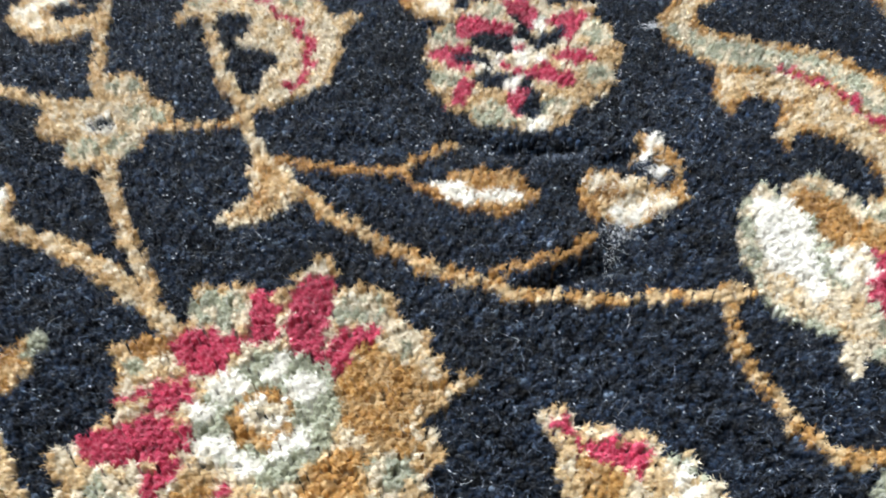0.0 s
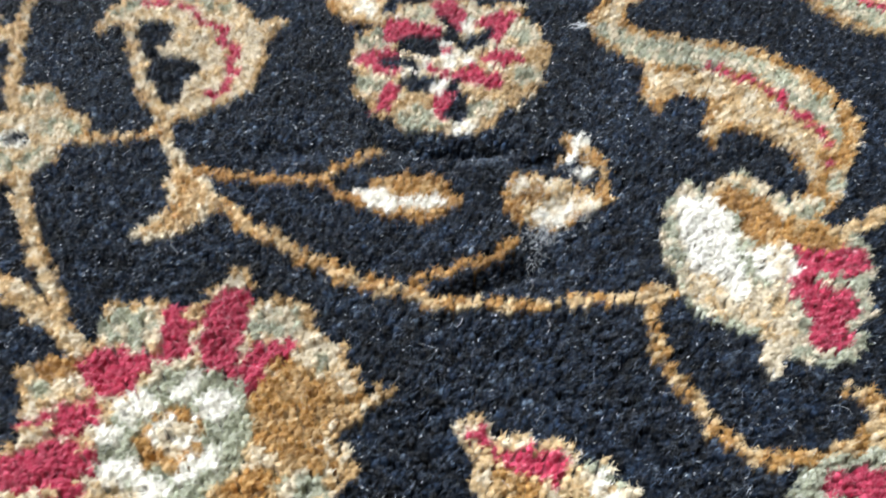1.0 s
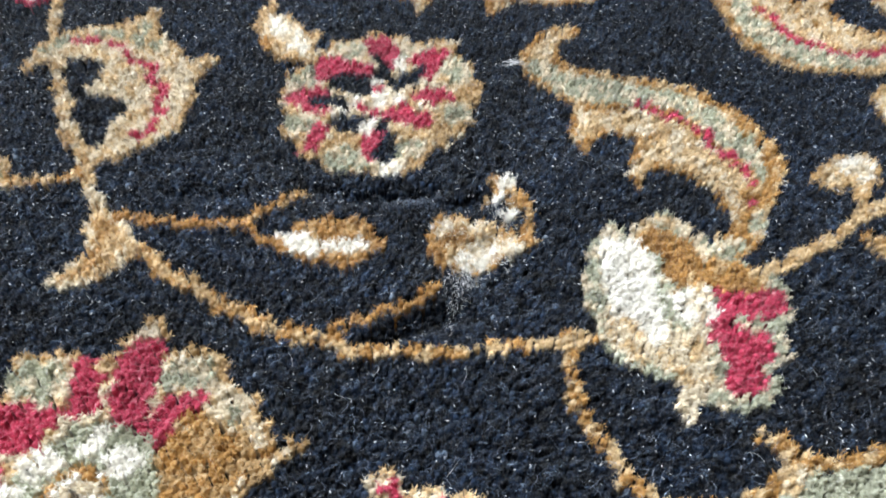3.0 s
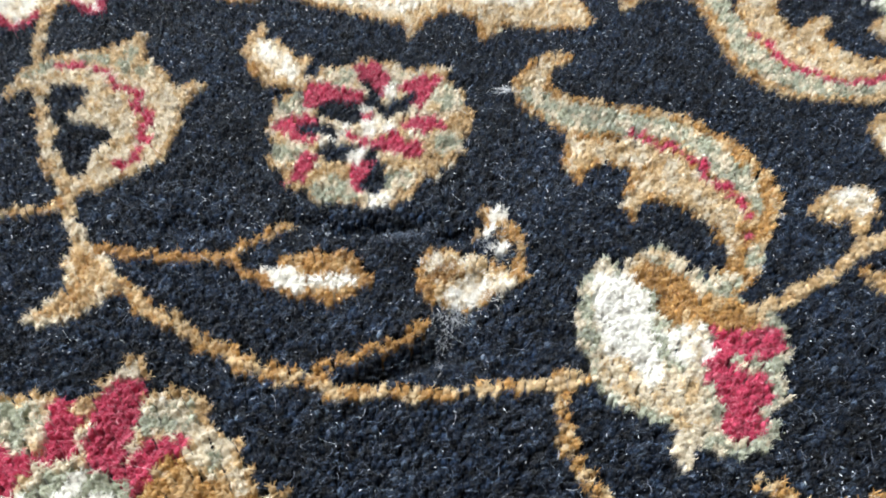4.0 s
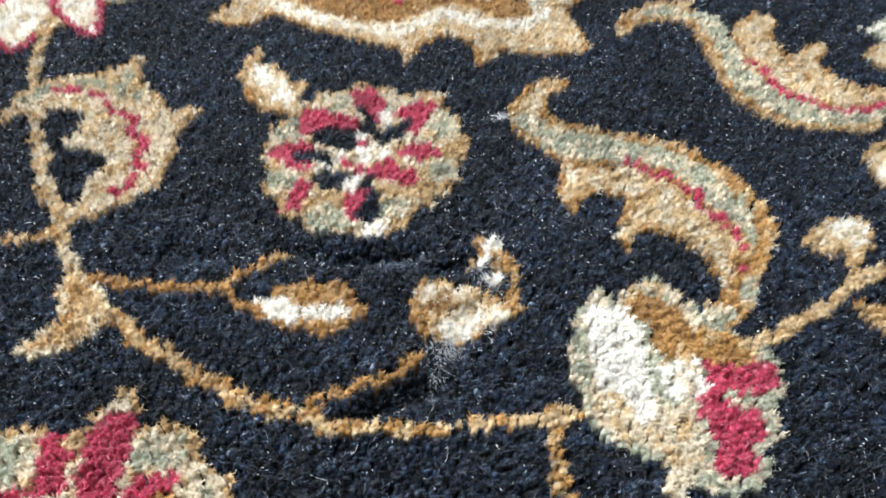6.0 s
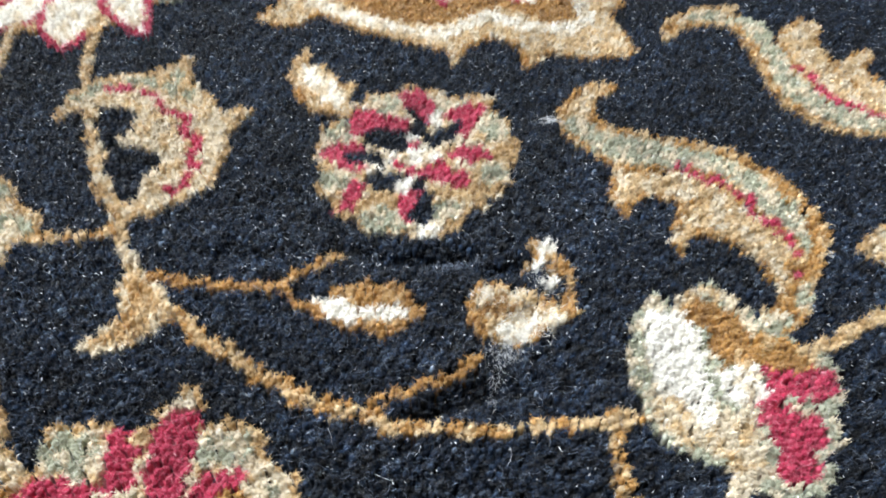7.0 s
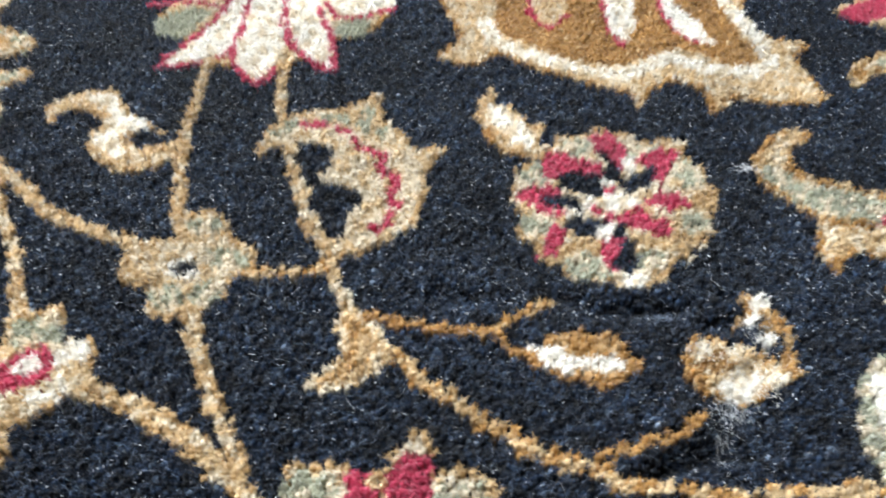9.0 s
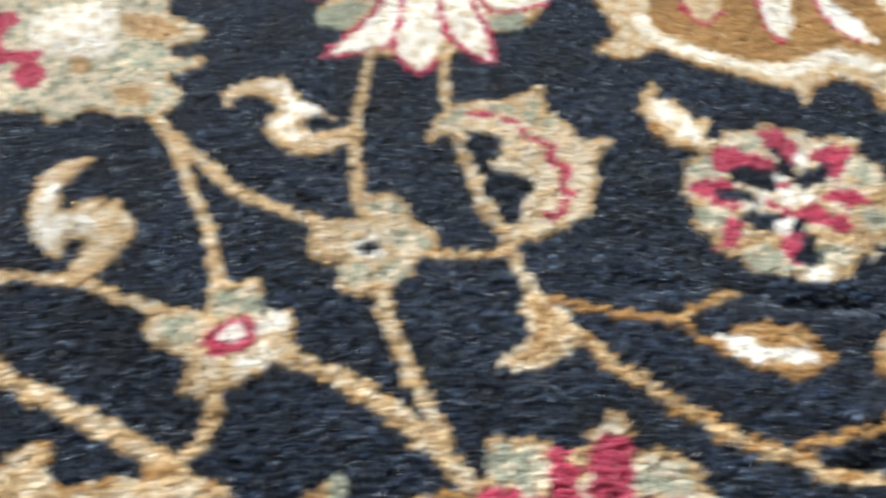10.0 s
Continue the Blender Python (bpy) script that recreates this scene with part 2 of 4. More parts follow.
fill("large_scroll", "gold_crescent", "TCO", [(164.2, 289.5), (168.8, 293.4), (177.2, 301.6), (182.5, 297.3), (183.7, 291.0), (180.1, 289.1), (177.9, 281.1), (179.9, 271.5), (184.8, 273.2), (191.3, 278.8), (196.8, 278.7), (197.1, 274.1), (190.9, 269.3), (190.1, 262.0), (194.5, 254.8), (202.8, 250.0), (221.8, 250.4), (216.4, 239.5), (193.9, 239.0), (178.3, 240.2), (170.6, 246.3), (167.5, 254.9), (164.0, 265.7), (163.9, 275.0), (163.1, 282.7)])
fill("large_scroll", "scroll_tip", "SC", [(125.6, 295.6), (132.9, 302.5), (141.9, 306.7), (148.6, 302.5), (149.9, 295.5), (139.8, 299.2), (131.6, 297.6)])
line("large_scroll", "crease", "GO", 2.4, [(177.5, 269.7), (178.2, 262.4), (181.4, 257.6)])
fill("large_scroll", "sage_band", "SC", [(150.6, 300.1), (159.1, 302.1), (162.1, 293.6), (162.3, 283.5), (163.0, 275.8), (162.6, 264.6), (165.7, 255.7), (168.8, 247.1), (174.9, 241.9), (183.6, 238.4), (193.0, 237.1), (201.8, 238.7), (216.9, 240.5), (215.0, 236.6), (199.8, 234.3), (190.1, 230.3), (180.1, 230.0), (171.0, 231.6), (163.3, 237.5), (157.7, 244.1), (154.5, 252.6), (153.7, 263.1), (154.5, 276.0), (152.1, 289.8)])
line("large_scroll", "red_line", "R", 2.6, [(163.5, 267.5), (167.1, 262.7), (167.8, 255.6), (170.0, 250.4)])
line("large_scroll", "red_line", "R", 2.6, [(170.8, 247.0), (175.2, 245.2), (178.9, 241.8), (183.6, 238.4), (191.5, 238.1), (197.8, 238.8), (204.3, 241.9)])
fill("corner_leaf", "", "TCG", [(184.5, 214.1), (188.9, 218.9), (194.0, 219.6), (198.6, 215.0), (200.6, 209.3), (194.8, 201.3), (187.7, 199.8), (183.1, 201.8), (182.8, 207.2)])
fill("corner_leaf", "ivory_heart", "WC", [(186.9, 209.3), (196.6, 210.8), (194.9, 202.7), (186.6, 201.4), (184.2, 204.2)])
fill("corner_hook", "", "TCG", [(209.4, 270.7), (214.6, 276.3), (220.9, 278.0), (235.3, 277.7), (226.1, 259.1), (215.6, 259.4), (210.9, 263.2)])
fill("corner_bloom", "", "WS", [(214.4, 292.3), (216.5, 288.2), (224.9, 294.2), (231.4, 298.3), (247.4, 302.3), (236.2, 279.6), (222.4, 278.8), (218.0, 284.1)])
line("vine", "", "TCG", 3.9, [(-120.4, 296.8), (-119.6, 277.9), (-118.2, 264.0), (-117.7, 252.5), (-116.4, 241.7), (-114.1, 230.0), (-111.2, 219.1), (-108.9, 206.7)])
line("vine", "stem", "TCG", 3.9, [(-92.4, 300.8), (-89.6, 278.9), (-86.7, 260.0)])
line("vine", "stem", "TCG", 4.5, [(-120.3, 197.3), (-132.0, 201.8), (-138.9, 204.3), (-149.3, 210.0), (-160.5, 218.8), (-169.2, 226.8), (-185.2, 240.2), (-197.9, 251.3)])
line("vine", "stem", "TO", 3.6, [(-84.3, 187.0), (-72.9, 187.2), (-63.3, 188.4), (-58.8, 193.5)])
line("vine", "stem", "TCG", 4.4, [(-95.3, 170.8), (-91.3, 159.3), (-86.3, 149.5), (-81.1, 139.5), (-76.6, 131.7), (-71.7, 123.6)])
line("vine", "stem", "TCG", 4.9, [(-126.9, 149.5), (-115.8, 143.8), (-106.3, 141.8), (-92.5, 134.6), (-82.2, 128.1), (-71.4, 119.3), (-61.7, 111.0)])
line("vine", "stem", "TCG", 4.3, [(-143.1, 167.6), (-146.7, 176.9), (-151.7, 187.9), (-158.0, 199.6), (-166.1, 212.1), (-174.1, 225.6), (-184.4, 240.0), (-195.3, 254.0)])
line("vine", "stem", "TCG", 4.1, [(-154.8, 157.3), (-164.2, 160.3), (-172.8, 162.5), (-181.9, 165.7), (-191.2, 167.2), (-201.7, 167.0), (-213.6, 166.0)])
line("vine", "stem", "TCG", 4.5, [(-118.1, 147.5), (-101.3, 140.7), (-86.8, 133.0), (-75.8, 125.3)])
line("vine", "stem", "TG", 4.2, [(-132.2, 132.8), (-130.2, 125.0), (-130.5, 119.1), (-133.6, 113.9)])
line("vine", "stem", "TCG", 5.5, [(-203.9, 139.0), (-187.1, 131.6), (-171.3, 124.7), (-156.9, 119.4), (-143.0, 113.6), (-130.9, 107.2), (-121.2, 102.4)])
line("vine", "stem", "TGO", 4.4, [(-41.9, 160.3), (-36.1, 156.1), (-31.7, 150.5), (-27.6, 148.1), (-23.3, 145.4), (-19.4, 141.4), (-14.3, 138.5), (-10.1, 136.6), (-6.5, 132.9), (-0.9, 130.6), (5.1, 129.1), (10.4, 128.2), (14.1, 125.0), (18.3, 123.1)])
line("vine", "stem", "TO", 3.6, [(17.0, 123.5), (23.5, 122.9), (30.0, 122.0), (37.8, 121.5), (44.4, 121.2), (52.4, 122.0), (60.4, 122.4), (68.6, 123.2), (74.9, 124.7)])
line("vine", "stem", "BO", 3.0, [(-50.0, 172.2), (-41.4, 169.8), (-32.3, 168.2), (-23.3, 167.2), (-16.5, 166.8), (-12.9, 167.7), (-8.0, 162.3), (-3.7, 159.1)])
line("vine", "stem", "OG", 2.6, [(-13.2, 167.9), (-8.4, 171.8), (-4.3, 173.4), (-0.7, 176.9), (2.7, 178.3)])
line("vine", "stem", "OB", 3.0, [(38.8, 142.0), (33.9, 138.7), (28.0, 135.8), (22.5, 134.0), (18.4, 132.7), (13.7, 131.5), (12.4, 128.1)])
line("vine", "stem", "OT", 3.7, [(69.3, 120.8), (68.3, 110.4), (69.6, 101.2), (73.7, 93.1), (75.4, 88.3), (78.9, 83.5), (83.9, 79.3), (94.9, 79.8), (105.4, 82.3), (110.3, 86.2)])
line("vine", "stem", "TG", 3.6, [(121.4, 141.2), (129.9, 144.4), (137.6, 148.7), (143.2, 151.3), (149.3, 154.9), (156.1, 159.7), (164.2, 163.5), (173.8, 167.3), (190.1, 173.9)])
line("vine", "stem", "GT", 3.2, [(161.7, 169.0), (159.3, 162.2)])
line("vine", "stem", "TO", 4.1, [(-59.9, 196.4), (-58.1, 184.1), (-52.7, 173.4)])
fill("low_flower", "", "S", [(111.1, 89.5), (115.5, 85.9), (123.5, 87.0), (137.3, 89.4), (136.4, 71.8), (124.7, 62.1), (86.7, 64.5), (92.0, 78.3), (106.1, 80.6), (110.1, 84.9)])
fill("low_flower", "gold_lobe", "TC", [(109.4, 94.3), (112.9, 92.6), (117.1, 87.8), (115.0, 83.9), (108.0, 80.8), (108.6, 86.3), (110.8, 90.2)])
line("low_flower", "ochre_outline", "OT", 3.4, [(108.8, 94.9), (113.1, 93.2), (116.5, 88.5), (123.8, 87.8), (133.5, 90.0), (144.0, 92.5)])
fill("low_flower", "red_petal", "R", [(97.6, 76.9), (107.4, 77.6), (111.6, 75.8), (120.6, 77.1), (130.5, 74.7), (127.8, 68.8), (95.6, 70.8)])
fill("calyx", "", "TGC", [(-58.6, 183.9), (-54.3, 181.7), (-51.4, 175.3), (-48.3, 171.2), (-44.8, 168.1), (-41.2, 164.7), (-40.1, 160.3), (-42.0, 157.1), (-41.8, 152.4), (-46.3, 150.4), (-49.0, 147.0), (-53.6, 146.3), (-56.9, 145.9), (-60.2, 148.2), (-58.8, 150.7), (-55.2, 153.3), (-52.8, 157.8), (-54.5, 165.4), (-56.1, 169.3), (-55.5, 173.3), (-57.4, 178.6)])
fill("calyx", "ochre_shade", "GO", [(-53.9, 169.3), (-51.1, 170.2), (-47.9, 165.2), (-47.8, 157.7), (-50.1, 152.3), (-54.2, 148.9), (-56.3, 148.9), (-52.6, 154.1), (-50.3, 159.6)])
fill("tulip", "", "CTG", [(-90.9, 238.7), (-91.6, 243.1), (-91.0, 247.7), (-89.9, 253.9), (-86.5, 258.7), (-80.7, 261.9), (-74.8, 265.2), (-68.3, 265.8), (-61.2, 269.2), (-58.1, 273.7), (-55.8, 277.2), (-51.1, 276.5), (-52.7, 270.2), (-50.2, 263.3), (-47.6, 256.7), (-44.3, 253.5), (-41.2, 248.7), (-39.2, 244.1), (-35.6, 244.0), (-32.1, 245.5), (-28.4, 246.1), (-29.8, 242.4), (-32.2, 236.5), (-33.8, 230.7), (-33.1, 225.1), (-33.9, 218.3), (-35.1, 214.9), (-36.0, 209.3), (-40.2, 204.4), (-43.7, 200.8), (-47.4, 198.4), (-51.5, 195.0), (-55.3, 193.9), (-58.8, 191.7), (-61.4, 192.9), (-68.1, 201.2), (-71.5, 208.6), (-73.9, 216.3), (-77.1, 225.7), (-79.5, 232.8), (-81.5, 240.0), (-83.5, 243.0), (-88.0, 243.1), (-89.5, 238.7)])
fill("tulip", "dark_hollow", "K", [(-78.6, 241.5), (-77.9, 246.0), (-73.7, 247.5), (-68.7, 245.3), (-65.4, 242.8), (-64.9, 238.4), (-65.0, 234.6), (-67.2, 231.2), (-68.2, 228.7), (-66.3, 226.1), (-60.9, 225.0), (-56.4, 224.1), (-53.5, 220.0), (-53.7, 214.7), (-56.3, 210.9), (-57.0, 205.9), (-57.0, 202.2), (-59.0, 200.3), (-62.7, 202.3), (-65.7, 208.5), (-69.4, 213.7), (-70.3, 218.9), (-71.9, 224.3), (-75.3, 231.3), (-77.6, 237.0)])
fill("tulip", "cream_heart", "CT", [(-60.9, 238.3), (-54.3, 241.2), (-50.5, 235.3), (-47.5, 228.1), (-45.7, 217.2), (-47.3, 212.0), (-50.7, 212.1), (-50.8, 217.3), (-52.9, 224.0), (-58.3, 229.6)])
fill("tulip", "sage_rim", "ST", [(-90.0, 247.0), (-87.9, 253.2), (-83.5, 257.7), (-76.7, 260.6), (-68.6, 262.8), (-62.3, 264.4), (-58.5, 264.7), (-56.1, 267.8), (-54.1, 270.5), (-52.1, 263.4), (-49.1, 256.7), (-48.9, 250.4), (-51.9, 248.8), (-56.2, 252.0), (-60.8, 256.5), (-66.7, 258.2), (-74.3, 258.3), (-79.3, 255.7), (-83.8, 251.6)])
line("tulip", "red_line", "R", 3.0, [(-77.2, 256.3), (-73.0, 256.9), (-68.1, 255.9), (-63.6, 253.7), (-59.6, 250.5), (-56.9, 245.8), (-52.7, 242.7), (-49.2, 241.1), (-49.3, 235.2), (-46.2, 230.9), (-43.8, 226.6), (-44.0, 222.5), (-43.5, 217.2), (-41.9, 214.5), (-43.9, 211.4), (-44.7, 208.2)])
dot("tulip", "red_line", "R", 2.0, (-47.9, 206.0))
fill("star_flower", "", "TCG", [(-108.8, 205.0), (-108.1, 208.8), (-103.5, 211.5), (-97.3, 211.2), (-93.9, 208.0), (-93.2, 203.0), (-88.7, 199.6), (-83.7, 196.2), (-82.0, 191.6), (-82.5, 186.0), (-85.5, 184.8), (-87.2, 181.5), (-87.0, 177.2), (-90.3, 174.0), (-93.5, 171.3), (-97.8, 169.7), (-102.0, 168.2), (-106.3, 169.4), (-109.8, 172.3), (-110.2, 177.5), (-110.3, 181.8), (-113.5, 180.6), (-117.9, 181.5), (-121.3, 183.6), (-120.7, 190.3), (-120.0, 196.2), (-117.2, 198.1), (-112.4, 199.3), (-107.8, 200.1)])
fill("star_flower", "sage_petal", "SC", [(-105.6, 205.8), (-96.5, 207.9), (-94.3, 204.2), (-99.5, 202.3), (-104.0, 202.9)])
fill("star_flower", "sage_petal", "SC", [(-97.5, 194.1), (-90.6, 196.7), (-85.1, 194.5), (-84.0, 189.3), (-89.5, 188.0), (-95.5, 189.1)])
fill("star_flower", "sage_petal", "SC", [(-109.1, 179.2), (-105.6, 180.9), (-100.4, 179.5), (-99.6, 173.7), (-104.5, 171.5), (-108.8, 175.5)])
fill("star_flower", "sage_petal", "SC", [(-96.7, 180.7), (-90.5, 182.0), (-88.6, 179.1), (-91.3, 175.0), (-96.9, 175.4)])
fill("star_flower", "ivory_eye", "W", [(-107.1, 186.3), (-106.6, 189.4), (-103.6, 191.8), (-99.6, 192.4), (-97.2, 188.8), (-97.5, 184.8), (-101.2, 182.5), (-105.0, 182.8)])
fill("star_flower", "dark_pupil", "K", [(-105.6, 187.4), (-103.5, 190.0), (-100.0, 189.4), (-99.0, 186.8), (-102.1, 184.7), (-104.5, 185.5)])
fill("curl", "", "TCG", [(-170.1, 260.7), (-170.0, 265.8), (-167.2, 269.3), (-163.4, 273.0), (-157.4, 273.9), (-150.6, 275.2), (-147.0, 271.7), (-142.7, 263.2), (-136.6, 260.1), (-130.3, 255.4), (-125.4, 250.7), (-125.3, 248.2), (-129.3, 252.2), (-134.9, 251.0), (-137.2, 247.2), (-133.3, 242.7), (-127.4, 242.0), (-122.9, 243.0), (-119.3, 247.7), (-116.0, 246.3), (-113.8, 241.2), (-117.5, 237.2), (-121.9, 232.7), (-128.4, 229.6), (-135.9, 229.9), (-141.8, 233.5), (-147.8, 240.1), (-150.4, 243.7), (-149.3, 249.9), (-148.0, 254.8), (-150.0, 258.0), (-156.1, 261.1), (-162.5, 261.9), (-165.5, 259.2), (-166.4, 255.2)])
fill("curl", "ivory_heart", "WC", [(-157.0, 269.7), (-149.4, 271.7), (-143.1, 261.5), (-135.2, 258.5), (-130.8, 253.7), (-137.6, 250.3), (-140.0, 245.5), (-134.8, 238.1), (-138.1, 236.5), (-144.8, 242.3), (-147.3, 246.9), (-145.0, 254.9), (-148.7, 263.1)])
fill("curl", "", "TCG", [(-202.7, 222.1), (-207.0, 222.7), (-213.6, 219.2), (-218.0, 211.4), (-216.0, 200.2), (-212.8, 191.0), (-206.7, 182.6), (-198.9, 175.9), (-194.0, 175.1), (-195.3, 179.8), (-194.9, 184.8), (-189.9, 183.9), (-189.0, 177.9), (-189.9, 171.9), (-188.7, 167.4), (-181.9, 165.7), (-179.7, 172.7), (-176.5, 180.1), (-175.5, 188.8), (-181.7, 197.4), (-188.4, 202.3), (-197.5, 201.0), (-202.4, 197.1), (-206.7, 202.3), (-207.7, 210.7), (-204.4, 216.8)])
fill("curl", "ivory_heart", "WC", [(-209.5, 190.0), (-213.4, 206.0), (-211.2, 211.9), (-208.0, 200.8), (-202.8, 191.8), (-194.8, 195.1), (-189.5, 191.5), (-191.0, 186.3), (-198.1, 185.8), (-199.1, 178.3), (-205.0, 182.7)])
fill("side_flower", "", "TCG", [(-155.5, 158.1), (-151.4, 159.3), (-145.0, 158.6), (-143.5, 160.6), (-145.1, 166.5), (-141.6, 169.8), (-136.5, 171.1), (-133.3, 173.3), (-129.6, 169.3), (-128.0, 161.4), (-125.5, 159.6), (-120.6, 160.8), (-117.5, 158.0), (-116.8, 153.4), (-116.1, 148.9), (-119.1, 146.9), (-119.4, 143.4), (-122.9, 139.0), (-127.3, 135.5), (-131.9, 132.8), (-135.0, 130.2), (-141.5, 132.3), (-141.4, 137.3), (-141.8, 141.5), (-147.8, 143.8), (-150.0, 145.4), (-154.0, 146.1), (-158.1, 150.4), (-157.7, 156.1)])
fill("side_flower", "sage_petal", "SC", [(-143.5, 164.6), (-139.3, 167.8), (-132.3, 168.2), (-129.1, 163.3), (-128.5, 159.4), (-135.7, 158.1), (-141.3, 158.8)])
fill("side_flower", "sage_petal", "SC", [(-154.7, 156.2), (-147.3, 156.6), (-142.0, 154.9), (-140.6, 149.5), (-146.4, 147.4), (-152.2, 148.9)])
fill("side_flower", "ivory_petal", "WC", [(-128.1, 153.8), (-125.2, 158.6), (-120.2, 159.4), (-119.1, 156.1), (-122.6, 153.1), (-125.4, 150.2)])
fill("side_flower", "ivory_petal", "WC", [(-129.4, 141.2), (-126.0, 145.7), (-121.1, 148.6), (-119.6, 146.0), (-121.3, 142.5), (-125.0, 138.9), (-128.5, 138.7)])
fill("side_flower", "red_eye", "R", [(-140.4, 147.7), (-139.1, 153.2), (-135.6, 157.2), (-130.9, 158.3), (-127.5, 152.9), (-127.6, 147.4), (-132.0, 144.9), (-136.5, 144.0)])
fill("side_flower", "ivory_eye", "W", [(-136.4, 149.3), (-134.6, 153.1), (-131.2, 154.2), (-129.8, 150.9), (-132.0, 148.3)])
fill("left_leaf", "", "TCO", [(-182.6, 100.8), (-177.8, 108.0), (-173.7, 114.1), (-167.1, 113.2), (-165.5, 106.9), (-158.5, 103.4), (-148.7, 106.7), (-137.4, 109.8), (-124.3, 108.1), (-118.8, 101.3), (-143.2, 93.5), (-176.7, 90.2)])
fill("far_flower", "", "CSG", [(-215.4, 329.5), (-213.2, 319.9), (-202.2, 313.5), (-190.8, 305.1), (-194.6, 298.3), (-202.4, 293.5), (-200.2, 287.4), (-184.7, 286.3), (-187.7, 278.0), (-196.3, 273.6), (-190.3, 266.3), (-185.6, 259.2), (-187.8, 250.2), (-195.9, 246.2), (-207.0, 247.2), (-216.9, 250.0), (-221.0, 244.5), (-229.9, 240.5), (-235.3, 247.0), (-250.2, 246.0), (-262.1, 243.4), (-318.9, 345.2), (-222.7, 349.8)])
fill("far_flower", "ivory_petal", "WC", [(-269.7, 307.4), (-263.9, 322.1), (-240.7, 328.2), (-228.0, 300.7), (-222.3, 284.0), (-238.4, 283.0), (-257.7, 288.1)])
fill("far_flower", "ochre_patch", "GT", [(-233.0, 318.9), (-212.7, 315.2), (-199.1, 304.6), (-206.3, 297.6), (-225.3, 303.1)])
fill("far_flower", "ochre_patch", "GT", [(-214.3, 264.8), (-201.5, 266.3), (-194.6, 255.0), (-207.5, 253.5)])
fill("far_flower", "ochre_patch", "GT", [(-239.6, 282.9), (-232.2, 283.4), (-228.4, 274.7), (-233.8, 272.8)])
fill("far_flower", "sage_petal", "SC", [(-223.0, 294.5), (-202.4, 293.5), (-197.4, 273.5), (-213.0, 272.5), (-222.9, 279.9)])
fill("far_flower", "red_petal", "R", [(-259.5, 273.6), (-254.3, 281.2), (-243.9, 270.6), (-244.8, 262.0), (-252.9, 263.4)])
fill("far_flower", "red_petal", "R", [(-294.5, 306.1), (-282.3, 317.2), (-275.3, 309.5), (-275.2, 293.6), (-266.5, 286.3), (-254.7, 287.0), (-253.9, 280.4), (-266.1, 276.4), (-277.7, 275.7)])
fill("small_leaf", "", "OT", [(-105.3, 93.6), (-98.5, 95.5), (-94.2, 101.4), (-93.4, 109.1), (-96.8, 113.0), (-102.1, 105.5), (-107.8, 99.9)])
fill("small_leaf", "sage_tip", "S", [(-95.1, 103.2), (-93.3, 109.5), (-96.8, 113.0), (-98.1, 108.2)])
fill("small_bud", "", "T", [(-102.9, 87.4), (-94.8, 84.9), (-89.5, 76.9), (-83.7, 70.5), (-84.2, 64.9), (-94.3, 64.9)])
fill("red_flower", "", "CTG", [(-31.4, 136.7), (-29.1, 137.5), (-26.4, 129.2), (-25.6, 126.3), (-20.4, 126.9), (-12.4, 123.3), (-11.3, 116.1), (-3.5, 112.3), (-3.2, 107.1), (0.4, 104.8), (0.7, 99.5), (7.6, 99.4), (0.4, 93.3), (-4.6, 89.1), (-2.7, 85.3), (1.1, 80.0), (-3.3, 77.5), (-2.3, 67.7), (-6.4, 58.7), (-21.0, 51.3), (-41.9, 50.3), (-62.1, 55.5), (-75.9, 65.5), (-79.6, 73.8), (-83.2, 79.9), (-77.1, 85.4), (-73.5, 92.3), (-75.5, 102.6), (-78.1, 107.2), (-74.8, 109.9), (-64.3, 110.1), (-60.0, 115.3), (-62.4, 123.9), (-58.1, 126.9), (-48.1, 125.1), (-38.3, 124.6), (-37.3, 130.4), (-33.6, 133.3)])
fill("red_flower", "sage_petal", "SC", [(-61.4, 121.4), (-57.9, 124.0), (-51.6, 123.1), (-47.7, 119.6), (-47.5, 114.6), (-50.3, 111.4), (-55.9, 113.9), (-59.9, 117.2)])
fill("red_flower", "sage_petal", "SC", [(-27.7, 121.1), (-23.8, 123.7), (-16.9, 122.7), (-14.6, 117.6), (-16.4, 114.3), (-21.7, 114.3), (-26.4, 115.2)])
fill("red_flower", "sage_petal", "SC", [(-14.3, 111.0), (-9.7, 110.2), (-5.7, 107.8), (-8.2, 104.7), (-12.8, 106.3)])
fill("red_flower", "sage_petal", "SC", [(-18.0, 79.7), (-13.3, 79.6), (-7.4, 78.9), (-6.2, 75.1), (-9.5, 72.1), (-15.2, 73.4)])
fill("red_flower", "sage_petal", "SC", [(-74.3, 74.1), (-70.3, 75.9), (-65.4, 74.6), (-64.0, 69.2), (-71.8, 69.3)])
fill("red_flower", "sage_petal", "SC", [(-74.5, 104.6), (-70.0, 104.6), (-68.0, 101.5), (-71.6, 100.8)])
fill("red_flower", "ochre_petal", "OG", [(-23.3, 101.8), (-18.5, 104.8), (-10.8, 104.7), (-4.3, 100.1), (0.8, 97.9), (-2.3, 94.3), (-5.4, 91.5), (-10.1, 87.4), (-5.2, 84.7), (-5.1, 80.8), (-12.2, 81.5), (-17.0, 83.5), (-20.8, 86.2), (-23.6, 90.3), (-23.4, 96.0)])
fill("red_flower", "ochre_petal", "OG", [(-29.9, 72.4), (-23.8, 79.7), (-19.3, 82.2), (-17.3, 78.4), (-16.2, 71.0), (-22.8, 68.8)])
fill("red_flower", "ochre_petal", "OG", [(-21.2, 107.9), (-16.1, 108.7), (-14.6, 105.5), (-19.7, 104.5)])
